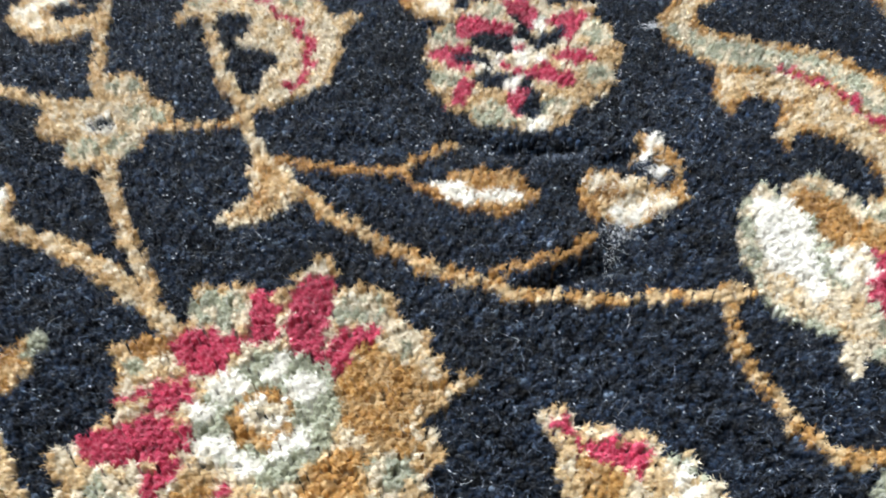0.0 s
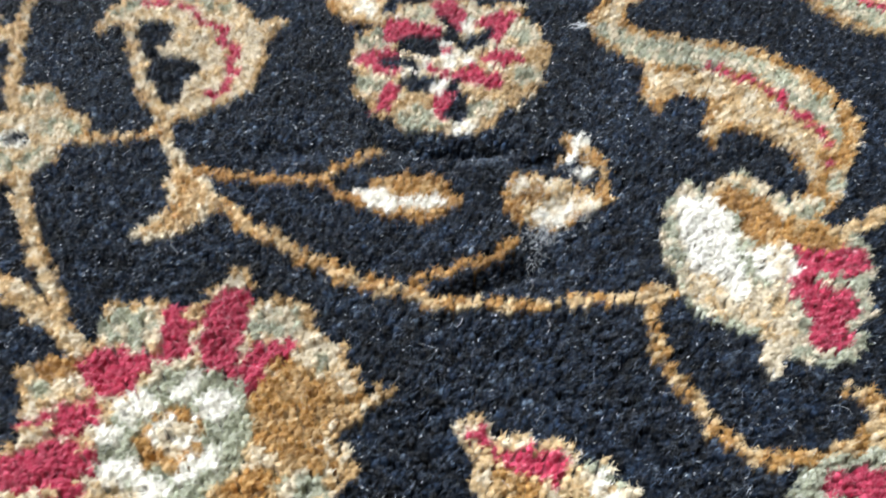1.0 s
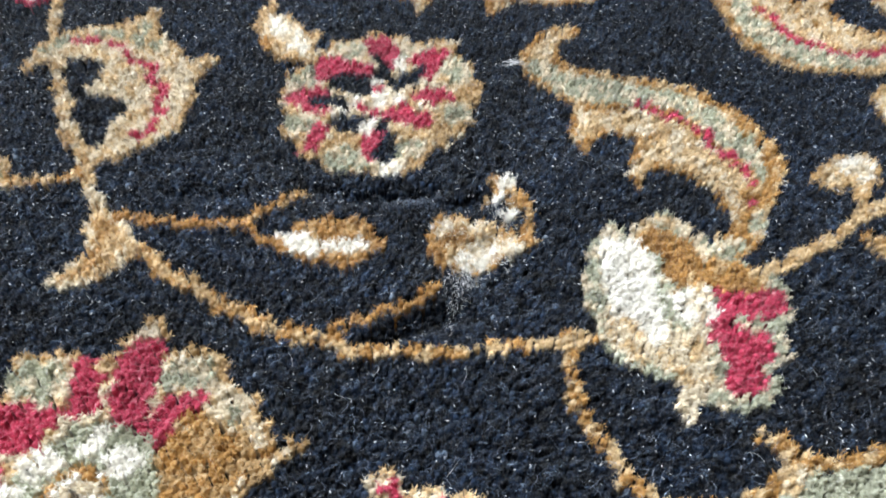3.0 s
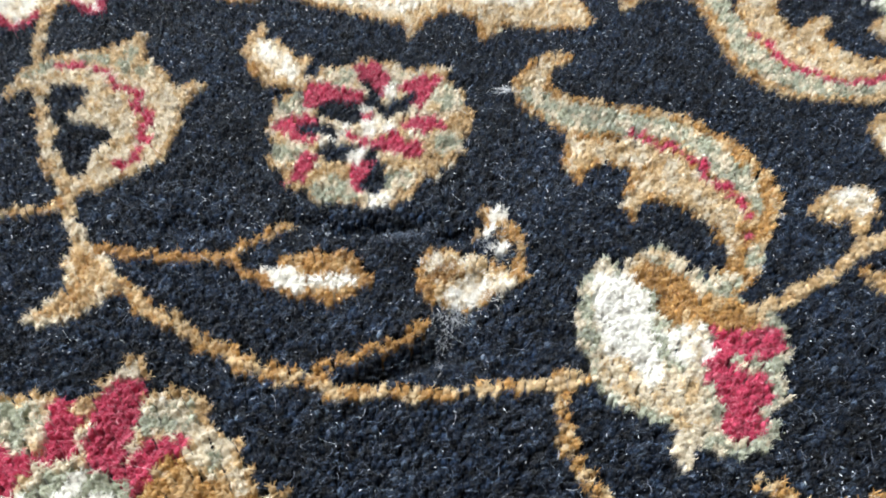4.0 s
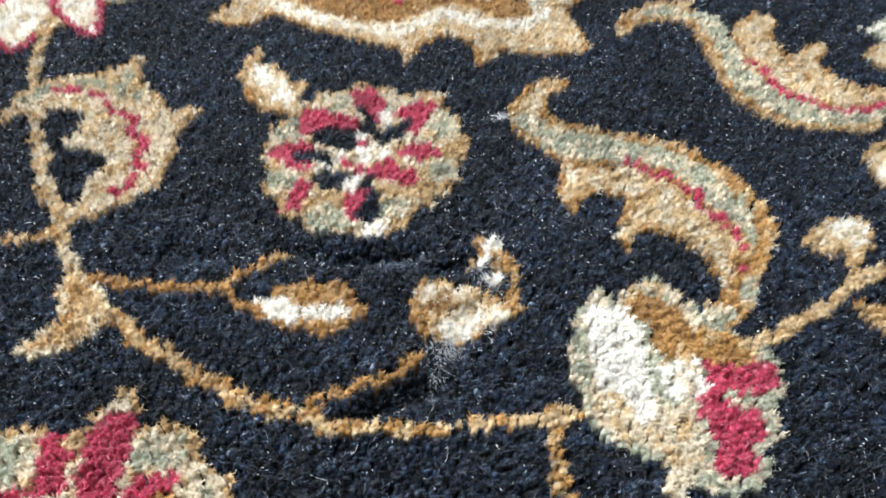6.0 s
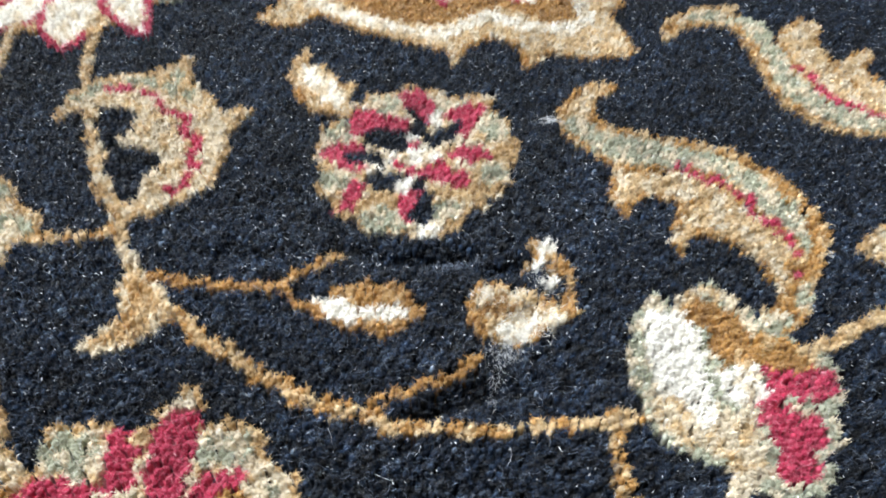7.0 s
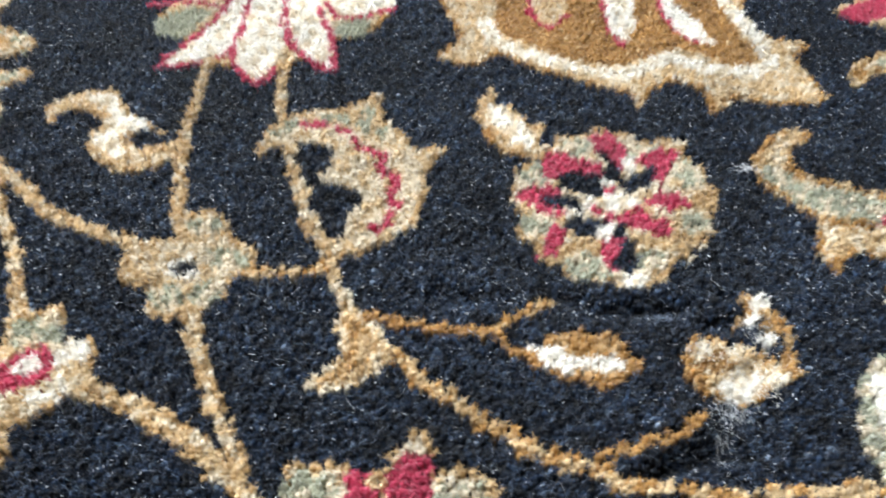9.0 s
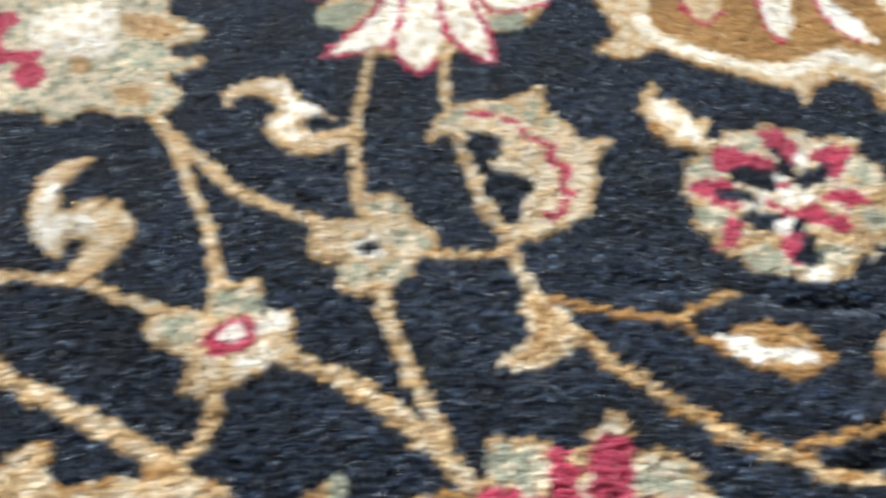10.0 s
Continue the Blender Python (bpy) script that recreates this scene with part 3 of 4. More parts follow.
fill("red_flower", "ochre_petal", "OG", [(-56.2, 69.2), (-54.2, 75.1), (-49.9, 76.3), (-47.1, 73.8), (-48.2, 67.9)])
fill("red_flower", "brown_petal", "BO", [(-74.7, 107.7), (-71.4, 110.0), (-65.6, 110.0), (-63.6, 106.8), (-68.3, 105.3)])
fill("red_flower", "crimson_petal", "R", [(-46.2, 110.2), (-47.1, 123.6), (-43.6, 124.5), (-40.5, 118.0), (-39.5, 110.9), (-43.2, 107.6)])
fill("red_flower", "crimson_petal", "R", [(-37.4, 109.2), (-37.5, 121.6), (-34.0, 129.2), (-28.8, 130.1), (-26.9, 125.3), (-28.2, 116.0), (-28.3, 109.1), (-31.2, 104.1), (-35.4, 104.9)])
fill("red_flower", "crimson_petal", "R", [(-30.5, 104.8), (-26.9, 109.8), (-21.5, 113.2), (-14.4, 113.5), (-15.6, 109.7), (-21.0, 106.4), (-22.0, 101.4), (-24.6, 99.9), (-28.2, 102.3)])
fill("red_flower", "crimson_petal", "R", [(-64.0, 108.5), (-61.2, 111.9), (-55.7, 112.7), (-51.0, 110.1), (-48.4, 110.9), (-47.1, 107.5), (-49.3, 104.2), (-52.0, 100.2), (-55.2, 99.4), (-59.3, 102.7)])
fill("red_flower", "crimson_petal", "R", [(-73.3, 95.1), (-68.4, 96.5), (-64.2, 98.8), (-59.0, 99.6), (-55.0, 96.4), (-57.5, 92.6), (-62.5, 91.2), (-67.0, 91.2), (-65.1, 94.2)])
fill("red_flower", "crimson_petal", "R", [(-78.5, 82.9), (-76.1, 85.7), (-71.6, 87.8), (-64.5, 90.6), (-59.0, 89.1), (-54.3, 85.4), (-54.2, 81.9), (-58.5, 81.3), (-59.8, 78.5), (-65.5, 79.3), (-70.4, 78.7), (-75.6, 79.4)])
fill("red_flower", "crimson_petal", "R", [(-61.5, 68.8), (-62.5, 75.3), (-59.5, 78.6), (-54.7, 79.2), (-55.2, 75.8), (-58.5, 73.9), (-57.6, 67.5)])
fill("red_flower", "crimson_petal", "R", [(-46.2, 71.3), (-46.0, 75.8), (-43.9, 74.1), (-43.9, 70.0)])
fill("red_flower", "daisy_ground", "S", [(-48.7, 99.1), (-44.0, 105.1), (-38.0, 107.3), (-31.3, 104.9), (-25.7, 100.4), (-23.3, 94.5), (-23.3, 87.6), (-24.0, 82.3), (-28.3, 78.5), (-33.5, 73.6), (-39.1, 73.7), (-43.2, 77.4), (-50.6, 80.0), (-54.9, 84.0), (-55.1, 90.7), (-53.5, 94.8)])
fill("red_flower", "ivory_petal", "W", [(-41.7, 99.8), (-40.9, 105.0), (-37.8, 106.1), (-35.7, 102.0), (-37.7, 98.0), (-40.5, 98.0)])
fill("red_flower", "ivory_petal", "W", [(-35.8, 96.1), (-33.3, 100.4), (-29.2, 100.4), (-27.5, 96.7), (-31.0, 93.6), (-34.5, 93.7)])
fill("red_flower", "ivory_petal", "W", [(-52.7, 96.0), (-50.2, 100.2), (-45.5, 100.1), (-43.6, 96.2), (-47.2, 93.6), (-50.8, 93.7)])
fill("red_flower", "ivory_petal", "W", [(-55.9, 90.4), (-54.8, 93.7), (-50.4, 92.8), (-50.3, 89.0), (-53.9, 87.7)])
fill("red_flower", "ivory_petal", "W", [(-53.3, 81.7), (-50.0, 85.9), (-44.3, 85.1), (-43.0, 81.2), (-46.9, 79.1), (-51.0, 79.2)])
fill("red_flower", "ivory_petal", "W", [(-44.7, 78.5), (-42.6, 80.8), (-38.1, 79.9), (-37.6, 76.5), (-41.0, 74.7), (-43.5, 75.9)])
fill("red_flower", "ivory_petal", "W", [(-38.4, 82.2), (-36.9, 85.7), (-31.7, 87.3), (-27.7, 85.6), (-29.7, 82.1), (-34.3, 79.6), (-36.6, 79.6)])
dot("red_flower", "ochre_ring", "OG", 7.0, (-39.5, 89.7))
dot("red_flower", "ivory_eye", "CW", 4.8, (-39.3, 89.9))
dot("red_flower", "ochre_eye", "OB", 1.3, (-39.3, 89.9))
fill("bud", "", "TC", [(19.9, 91.6), (21.2, 92.2), (23.6, 91.5), (24.4, 93.3), (25.7, 92.2), (27.1, 90.1), (30.0, 88.0), (32.3, 87.3), (35.2, 89.3), (35.7, 87.3), (37.1, 86.6), (39.9, 85.2), (40.9, 87.9), (41.2, 85.8), (44.1, 85.1), (45.8, 82.5), (44.5, 80.6), (46.8, 79.9), (50.4, 80.5), (52.5, 79.2), (53.8, 76.6), (55.1, 74.8), (56.5, 72.9), (56.2, 69.3), (52.8, 63.6), (24.1, 63.9), (24.1, 69.7), (23.4, 74.5), (23.2, 79.5), (23.5, 83.4), (22.0, 86.1), (20.0, 86.8)])
fill("bud", "ochre_petal", "OG", [(27.4, 80.1), (30.2, 79.4), (34.6, 76.9), (37.5, 76.8), (35.8, 73.1), (33.5, 68.4), (27.9, 68.5), (28.0, 74.5)])
fill("bud", "sage_petal", "SC", [(43.5, 78.0), (47.9, 79.9), (51.2, 78.6), (53.2, 75.4), (50.6, 75.2), (48.1, 77.7), (44.9, 76.1)])
fill("bud", "ivory_petal", "WC", [(47.3, 76.1), (50.9, 76.7), (52.1, 74.2), (55.3, 72.9), (54.4, 65.8), (47.7, 65.9), (47.6, 71.8)])
fill("bud", "crimson_petal", "R", [(22.7, 88.1), (24.7, 89.8), (26.9, 88.0), (28.0, 86.3), (29.7, 85.3), (30.1, 84.0), (32.5, 83.3), (34.4, 84.6), (36.2, 84.8), (37.2, 83.2), (40.3, 83.9), (42.4, 81.9), (43.2, 79.9), (41.3, 78.7), (42.0, 75.5), (40.6, 74.6), (39.3, 77.4), (35.8, 77.5), (32.5, 78.8), (30.3, 80.1), (28.2, 82.0), (27.8, 84.7), (25.6, 86.3)])
fill("bell_flower", "", "SC", [(84.4, 164.0), (85.0, 161.0), (87.4, 161.5), (89.8, 158.9), (90.8, 156.3), (93.9, 156.8), (97.6, 162.2), (102.5, 166.0), (104.9, 165.1), (108.1, 161.0), (111.3, 156.4), (114.6, 154.8), (121.0, 153.3), (120.3, 146.8), (122.5, 142.6), (126.3, 143.0), (127.9, 139.5), (128.8, 134.3), (126.7, 131.9), (128.4, 128.6), (125.1, 126.7), (122.4, 123.2), (123.5, 120.9), (122.0, 118.6), (123.4, 117.1), (121.2, 115.0), (118.0, 113.6), (115.2, 111.5), (117.0, 108.3), (114.4, 105.1), (115.5, 106.9), (112.1, 102.7), (105.1, 101.8), (99.6, 104.8), (95.7, 102.3), (92.8, 98.5), (91.0, 104.0), (92.5, 106.9), (90.8, 110.9), (84.8, 113.0), (80.4, 116.3), (78.6, 120.0), (76.1, 122.3), (78.0, 124.6), (77.2, 130.1), (75.4, 136.7), (75.7, 141.8), (79.3, 148.8), (79.2, 151.6), (84.0, 158.1)])
fill("bell_flower", "gold_petal", "CT", [(81.5, 145.2), (82.5, 139.9), (82.3, 133.2), (86.8, 131.4), (87.7, 126.6), (88.8, 120.4), (91.7, 118.9), (94.0, 124.9), (97.0, 125.5), (101.0, 123.1), (102.7, 117.8), (103.1, 112.7), (100.0, 107.2), (96.8, 103.2), (92.8, 104.7), (93.1, 110.2), (89.0, 113.8), (83.0, 116.2), (79.4, 120.7), (78.3, 124.6), (78.2, 130.1), (80.6, 134.9), (79.3, 141.7)])
fill("bell_flower", "ivory_petal", "W", [(83.1, 152.4), (85.5, 156.5), (89.1, 155.6), (93.2, 154.0), (95.2, 150.2), (96.9, 145.6), (96.0, 139.5), (94.0, 131.2), (94.5, 126.4), (92.8, 121.8), (89.3, 120.1), (88.0, 122.3), (87.6, 126.9), (84.3, 129.6), (81.3, 132.9), (81.5, 139.9), (81.6, 146.9)])
line("bell_flower", "gold_rim", "CT", 3.6, [(93.3, 156.3), (97.4, 160.3), (102.0, 163.1), (105.6, 160.3), (109.3, 157.2), (109.9, 153.6), (111.3, 150.3)])
fill("bell_flower", "ochre_petal", "BO", [(93.2, 154.0), (96.0, 157.2), (99.2, 159.6), (102.0, 158.6), (104.7, 157.1), (107.7, 155.5), (107.8, 152.3), (109.5, 148.0), (109.1, 144.4), (105.1, 141.0), (101.2, 137.6), (98.9, 139.4), (97.9, 143.8), (98.4, 148.3), (96.2, 151.1)])
fill("bell_flower", "ochre_band", "OT", [(102.2, 141.1), (107.9, 145.3), (112.4, 147.9), (117.6, 147.8), (120.3, 144.6), (123.9, 140.5), (123.4, 137.0), (116.6, 136.2), (109.9, 137.9), (104.2, 138.1)])
fill("bell_flower", "brown_shade", "BO", [(110.3, 141.2), (115.1, 142.5), (120.9, 140.2), (122.8, 137.4), (116.0, 136.5), (110.2, 137.9)])
fill("bell_flower", "ivory_lobe", "WC", [(97.9, 136.0), (102.6, 137.6), (109.1, 137.4), (108.4, 133.2), (109.0, 130.8), (107.3, 127.6), (102.7, 126.2), (99.3, 126.3), (96.0, 129.5)])
line("bell_flower", "sage_vein", "S", 2.4, [(96.3, 139.5), (96.0, 134.8), (95.2, 130.4), (96.2, 127.0)])
fill("bell_flower", "crimson_petal", "R", [(109.8, 137.4), (116.6, 136.4), (124.0, 136.7), (126.7, 134.4), (125.8, 130.3), (123.3, 127.4), (120.3, 126.9), (117.4, 126.5), (113.8, 128.2), (112.0, 129.1), (112.3, 125.9), (116.5, 124.2), (119.1, 121.8), (117.5, 119.5), (120.3, 117.9), (117.5, 115.8), (114.3, 114.5), (112.2, 112.4), (113.8, 109.5), (112.2, 106.1), (108.4, 105.5), (104.2, 106.3), (104.1, 109.8), (106.8, 114.0), (105.6, 118.4), (104.4, 123.0), (103.5, 126.4), (106.6, 127.6), (109.3, 130.8)])
fill("scroll", "", "OT", [(95.6, 254.5), (94.1, 257.2), (90.3, 257.9), (86.2, 257.2), (81.7, 254.0), (78.0, 249.1), (74.4, 244.4), (72.6, 239.2), (73.0, 232.8), (74.6, 227.6), (78.5, 223.0), (81.5, 219.3), (85.1, 214.6), (89.2, 212.4), (98.0, 212.3), (107.0, 212.1), (116.2, 206.7), (122.8, 199.0), (126.9, 190.3), (130.9, 182.1), (130.3, 175.5), (127.3, 169.1), (122.9, 161.0), (121.0, 153.3), (120.6, 147.7), (126.3, 153.1), (129.6, 155.9), (131.4, 160.8), (133.7, 164.8), (136.8, 168.9), (139.5, 173.1), (143.7, 179.6), (144.6, 183.7), (144.8, 190.0), (144.4, 193.6), (142.6, 198.1), (140.6, 202.4), (138.6, 206.9), (133.7, 213.9), (127.7, 221.1), (119.3, 224.4), (109.1, 228.3), (102.1, 230.4), (91.5, 233.5), (88.0, 235.0), (86.0, 239.6), (85.9, 244.3), (86.9, 248.1), (90.5, 250.6)])
fill("scroll", "gold_crescent", "TCO", [(86.8, 213.8), (85.5, 209.8), (84.4, 206.0), (82.9, 200.9), (83.3, 196.0), (84.5, 193.3), (87.6, 192.3), (87.9, 195.9), (90.8, 199.0), (94.4, 200.0), (97.7, 199.4), (100.9, 198.1), (102.8, 195.6), (103.1, 193.2), (100.5, 189.7), (97.7, 185.1), (96.1, 181.7), (96.9, 178.4), (98.9, 176.8), (100.9, 179.4), (102.8, 182.3), (107.0, 182.6), (111.1, 182.5), (113.8, 180.2), (116.2, 177.5), (118.4, 174.0), (120.4, 170.3), (120.4, 166.1), (120.9, 163.5), (119.9, 159.1), (117.4, 156.2), (114.6, 154.8), (121.0, 153.3), (122.9, 161.0), (128.1, 169.1), (131.1, 175.4), (130.5, 183.3), (126.9, 190.3), (122.6, 198.5), (116.4, 207.2), (106.8, 211.6), (97.9, 211.7)])
fill("scroll", "scroll_tip", "TC", [(92.5, 253.9), (89.9, 255.5), (85.8, 254.9), (81.7, 251.7), (77.5, 246.2), (74.8, 241.3), (77.2, 238.2), (82.6, 236.6), (84.6, 242.7), (86.3, 249.0)])
line("scroll", "crease", "GO", 2.2, [(102.3, 193.5), (106.8, 196.5), (113.6, 198.6)])
line("scroll", "crease", "GO", 2.0, [(101.3, 181.6), (104.7, 184.5), (111.1, 185.3)])
fill("scroll", "sage_band", "SC", [(76.7, 240.6), (83.6, 236.6), (85.5, 231.5), (92.5, 229.1), (101.4, 227.2), (110.0, 224.2), (116.6, 221.3), (122.2, 218.4), (125.9, 215.3), (128.5, 212.1), (131.9, 208.5), (133.9, 203.6), (136.4, 198.0), (138.3, 193.5), (139.2, 188.7), (138.3, 183.1), (137.6, 177.5), (135.5, 176.2), (134.2, 177.3), (133.4, 182.1), (132.7, 187.2), (129.0, 191.5), (127.2, 196.4), (124.9, 200.2), (122.5, 204.0), (120.1, 207.9), (115.5, 210.7), (109.8, 212.9), (104.7, 214.0), (98.5, 214.4), (91.5, 215.1), (86.5, 217.3), (82.7, 221.2), (79.0, 226.4), (76.3, 232.2), (75.1, 236.7)])
fill("scroll", "sage_spot", "SC", [(125.6, 162.0), (130.0, 163.3), (130.7, 158.8), (128.9, 156.0), (124.6, 157.0)])
fill("scroll", "sage_spot", "SC", [(113.3, 153.1), (119.3, 154.9), (122.7, 153.8), (120.5, 149.5), (116.1, 147.8), (113.0, 149.7)])
line("scroll", "red_line", "R", 2.4, [(105.3, 212.7), (109.4, 213.4), (111.8, 208.9), (114.4, 205.2), (117.9, 207.7), (120.5, 203.0), (123.2, 199.4), (127.4, 197.1)])
line("scroll", "red_line", "R", 2.4, [(123.0, 193.1), (126.5, 191.5), (126.7, 188.5), (131.2, 187.7)])
line("scroll", "red_line", "R", 2.4, [(129.1, 184.0), (131.8, 182.1), (131.4, 177.6), (131.8, 174.3)])
dot("scroll", "red_line", "R", 1.8, (129.1, 168.4))
fill("berry", "", "TCG", [(150.1, 177.4), (154.6, 182.5), (160.5, 186.3), (166.1, 187.3), (170.7, 185.8), (172.5, 182.1), (170.8, 176.4), (171.5, 174.1), (166.8, 173.2), (163.2, 166.7), (160.8, 166.8), (161.4, 172.3), (155.5, 171.9), (153.3, 174.9)])
fill("berry", "ivory_heart", "WC", [(159.0, 182.8), (164.5, 185.6), (169.1, 184.2), (169.8, 178.7), (166.4, 174.8), (163.3, 176.7), (161.0, 179.2)])
fill("side_leaf", "", "GO", [(155.9, 155.6), (159.4, 154.4), (162.8, 153.3), (167.0, 152.0), (169.7, 148.0), (166.1, 140.6), (161.0, 142.8), (158.2, 146.7), (156.5, 149.7)])
fill("thorn_leaf", "", "TCG", [(-13.2, 281.7), (-10.5, 277.0), (-10.5, 270.9), (-6.0, 268.8), (-1.8, 264.0), (0.9, 258.6), (5.4, 257.3), (3.7, 250.8), (6.5, 245.7), (2.8, 242.7), (-2.1, 241.2), (-6.9, 243.7), (-10.8, 246.8), (-10.2, 251.6), (-15.3, 256.4), (-18.0, 261.4), (-16.6, 268.2), (-18.5, 272.4), (-14.7, 275.2)])
fill("thorn_leaf", "ivory_heart", "WC", [(-13.4, 271.0), (-8.3, 267.5), (-4.1, 263.0), (0.0, 256.3), (1.6, 249.9), (-0.1, 245.2), (-5.4, 249.9), (-9.5, 254.8), (-13.2, 261.4)])
line("thorn_leaf", "ochre_edge", "OG", 2.4, [(-14.8, 254.8), (-10.6, 249.0), (-6.0, 244.0), (-1.3, 242.4)])
fill("eye_leaf", "", "OGB", [(-4.9, 159.4), (-2.2, 163.1), (2.1, 166.0), (8.1, 168.2), (14.1, 167.7), (20.9, 167.5), (22.4, 163.5), (25.3, 159.5), (27.7, 156.6), (24.4, 155.8), (19.3, 152.2), (17.1, 149.6), (11.4, 150.6), (5.6, 152.6), (1.2, 154.5), (-2.5, 156.5)])
fill("eye_leaf", "ivory_heart", "W", [(-4.2, 162.1), (-0.4, 163.3), (5.1, 161.1), (11.3, 159.2), (19.1, 160.3), (22.9, 158.1), (19.0, 154.7), (12.9, 155.3), (6.9, 154.2), (1.5, 155.6)])
fill("worn_leaf", "", "TCO", [(37.4, 163.1), (39.9, 166.0), (44.6, 167.3), (49.0, 165.8), (53.5, 164.7), (57.6, 161.6), (61.1, 159.6), (63.6, 155.7), (60.8, 152.0), (56.0, 149.4), (53.5, 146.8), (49.1, 146.0), (44.3, 148.0), (40.1, 149.9), (37.5, 153.6), (37.5, 158.3)])
fill("worn_leaf", "ochre_patch", "OB", [(37.3, 159.2), (40.3, 158.2), (42.0, 155.0), (41.0, 150.4), (38.5, 151.4), (37.1, 154.5)])
fill("worn_leaf", "brown_hole", "B", [(41.1, 159.0), (45.3, 162.1), (49.1, 159.7), (47.3, 156.3), (42.9, 155.3)])
fill("worn_leaf", "ivory_wear", "WC", [(44.6, 151.6), (47.9, 155.2), (54.0, 156.5), (59.7, 154.9), (62.7, 154.8), (60.0, 151.5), (54.8, 151.3), (51.6, 148.6), (47.7, 146.4), (44.3, 148.0)])
line("worn_leaf", "hook", "OG", 3.0, [(57.1, 181.9), (58.0, 178.8), (59.9, 176.6), (63.3, 175.9), (61.9, 170.6), (65.2, 171.6), (65.1, 165.4), (64.3, 160.5), (61.8, 157.1), (65.0, 156.4)])
line("worn_leaf", "hook", "OG", 2.4, [(53.3, 174.2), (57.1, 175.4)])
fill("worn_leaf", "ivory_wear", "W", [(59.4, 181.4), (62.7, 181.8), (65.1, 179.1), (63.7, 177.4), (60.6, 177.9), (58.6, 172.8), (56.4, 172.4), (58.1, 177.1)])
fill("worn_leaf", "ivory_wear", "W", [(57.9, 168.6), (61.0, 169.2), (61.7, 166.5), (59.5, 164.2), (57.1, 165.4)])
fill("rosette", "", "CTG", [(10.7, 253.0), (19.3, 254.5), (22.3, 257.8), (28.1, 256.1), (31.9, 256.0), (34.7, 252.7), (39.5, 251.7), (44.2, 250.4), (48.2, 252.6), (52.4, 251.6), (51.4, 244.6), (53.8, 240.0), (56.3, 236.9), (56.5, 229.5), (58.3, 223.8), (56.4, 217.0), (54.7, 213.0), (54.1, 206.5), (50.5, 205.3), (50.0, 200.3), (47.5, 200.3), (44.7, 196.7), (40.5, 196.8), (39.2, 190.9), (36.6, 187.5), (31.7, 186.0), (26.8, 184.3), (22.8, 185.5), (17.2, 186.3), (12.4, 186.4), (8.4, 188.1), (7.1, 192.7), (3.4, 192.8), (0.1, 194.5), (0.7, 198.7), (-2.8, 202.5), (-5.0, 206.2), (-4.1, 210.0), (-3.4, 213.9), (-6.3, 217.9), (-7.1, 223.4), (-6.0, 228.9), (-4.6, 234.7), (-1.0, 237.6), (2.6, 239.1), (1.5, 243.6), (6.1, 243.6), (7.9, 248.2)])
fill("rosette", "sage_petal", "SC", [(11.7, 249.8), (18.3, 251.3), (20.2, 245.0), (17.4, 241.9), (11.8, 242.0)])
fill("rosette", "sage_petal", "SC", [(36.4, 247.9), (44.1, 249.4), (42.8, 243.2), (38.0, 241.7), (32.1, 237.2), (31.4, 241.8)])
fill("rosette", "sage_petal", "SC", [(47.1, 238.5), (52.9, 240.0), (56.0, 233.9), (54.4, 226.7), (49.8, 226.8), (46.5, 231.1)])
fill("rosette", "sage_petal", "SC", [(-3.6, 233.2), (2.6, 237.6), (5.5, 234.6), (3.8, 228.8), (-1.5, 227.5)])
fill("rosette", "sage_petal", "SC", [(-4.1, 211.3), (1.8, 212.5), (5.3, 208.6), (3.8, 203.6), (-2.0, 203.7)])
fill("rosette", "sage_petal", "SC", [(9.0, 195.0), (15.6, 196.1), (21.3, 192.4), (20.4, 187.8), (14.0, 186.8), (9.1, 190.3)])
fill("rosette", "sage_petal", "SC", [(29.7, 198.2), (37.3, 199.3), (38.7, 194.4), (34.3, 191.0), (30.3, 192.2)])
fill("rosette", "sage_petal", "SC", [(44.2, 213.1), (50.5, 214.4), (53.6, 210.4), (51.5, 206.5), (44.7, 207.9)])
fill("rosette", "ochre_petal", "GT", [(40.4, 221.3), (47.5, 221.2), (55.2, 226.1), (57.4, 221.0), (54.1, 215.6), (47.2, 216.6), (42.6, 215.3)])
fill("rosette", "ochre_petal", "GT", [(30.8, 204.3), (37.7, 206.8), (41.5, 211.9), (44.7, 207.9), (49.5, 204.0), (47.5, 200.3), (42.2, 198.0), (35.7, 200.0), (30.6, 199.4)])
fill("rosette", "ochre_petal", "GT", [(9.7, 202.2), (17.2, 203.3), (19.7, 200.8), (18.9, 197.2), (12.3, 196.1), (6.5, 195.8)])
fill("rosette", "ochre_petal", "GT", [(33.5, 189.9), (39.5, 194.4), (38.4, 189.8), (34.9, 186.8)])
fill("rosette", "dark_cell", "K", [(8.6, 231.9), (13.5, 235.0), (21.4, 232.7), (23.3, 227.1), (21.7, 222.6), (17.4, 221.7), (11.7, 224.8), (7.8, 227.3)])
fill("rosette", "dark_cell", "K", [(21.8, 245.7), (25.8, 242.3), (29.1, 238.9), (28.9, 232.5), (26.4, 227.3), (23.1, 230.4), (23.9, 237.4)])
fill("rosette", "dark_cell", "K", [(28.7, 229.8), (32.8, 233.5), (38.0, 237.6), (42.0, 237.6), (40.0, 232.2), (36.4, 226.6), (31.4, 225.2), (27.6, 226.1)])
fill("rosette", "dark_cell", "K", [(1.7, 223.5), (6.4, 224.3), (12.2, 221.3), (17.9, 219.4), (17.0, 216.0), (12.3, 216.0), (5.7, 216.7), (2.8, 219.7)])
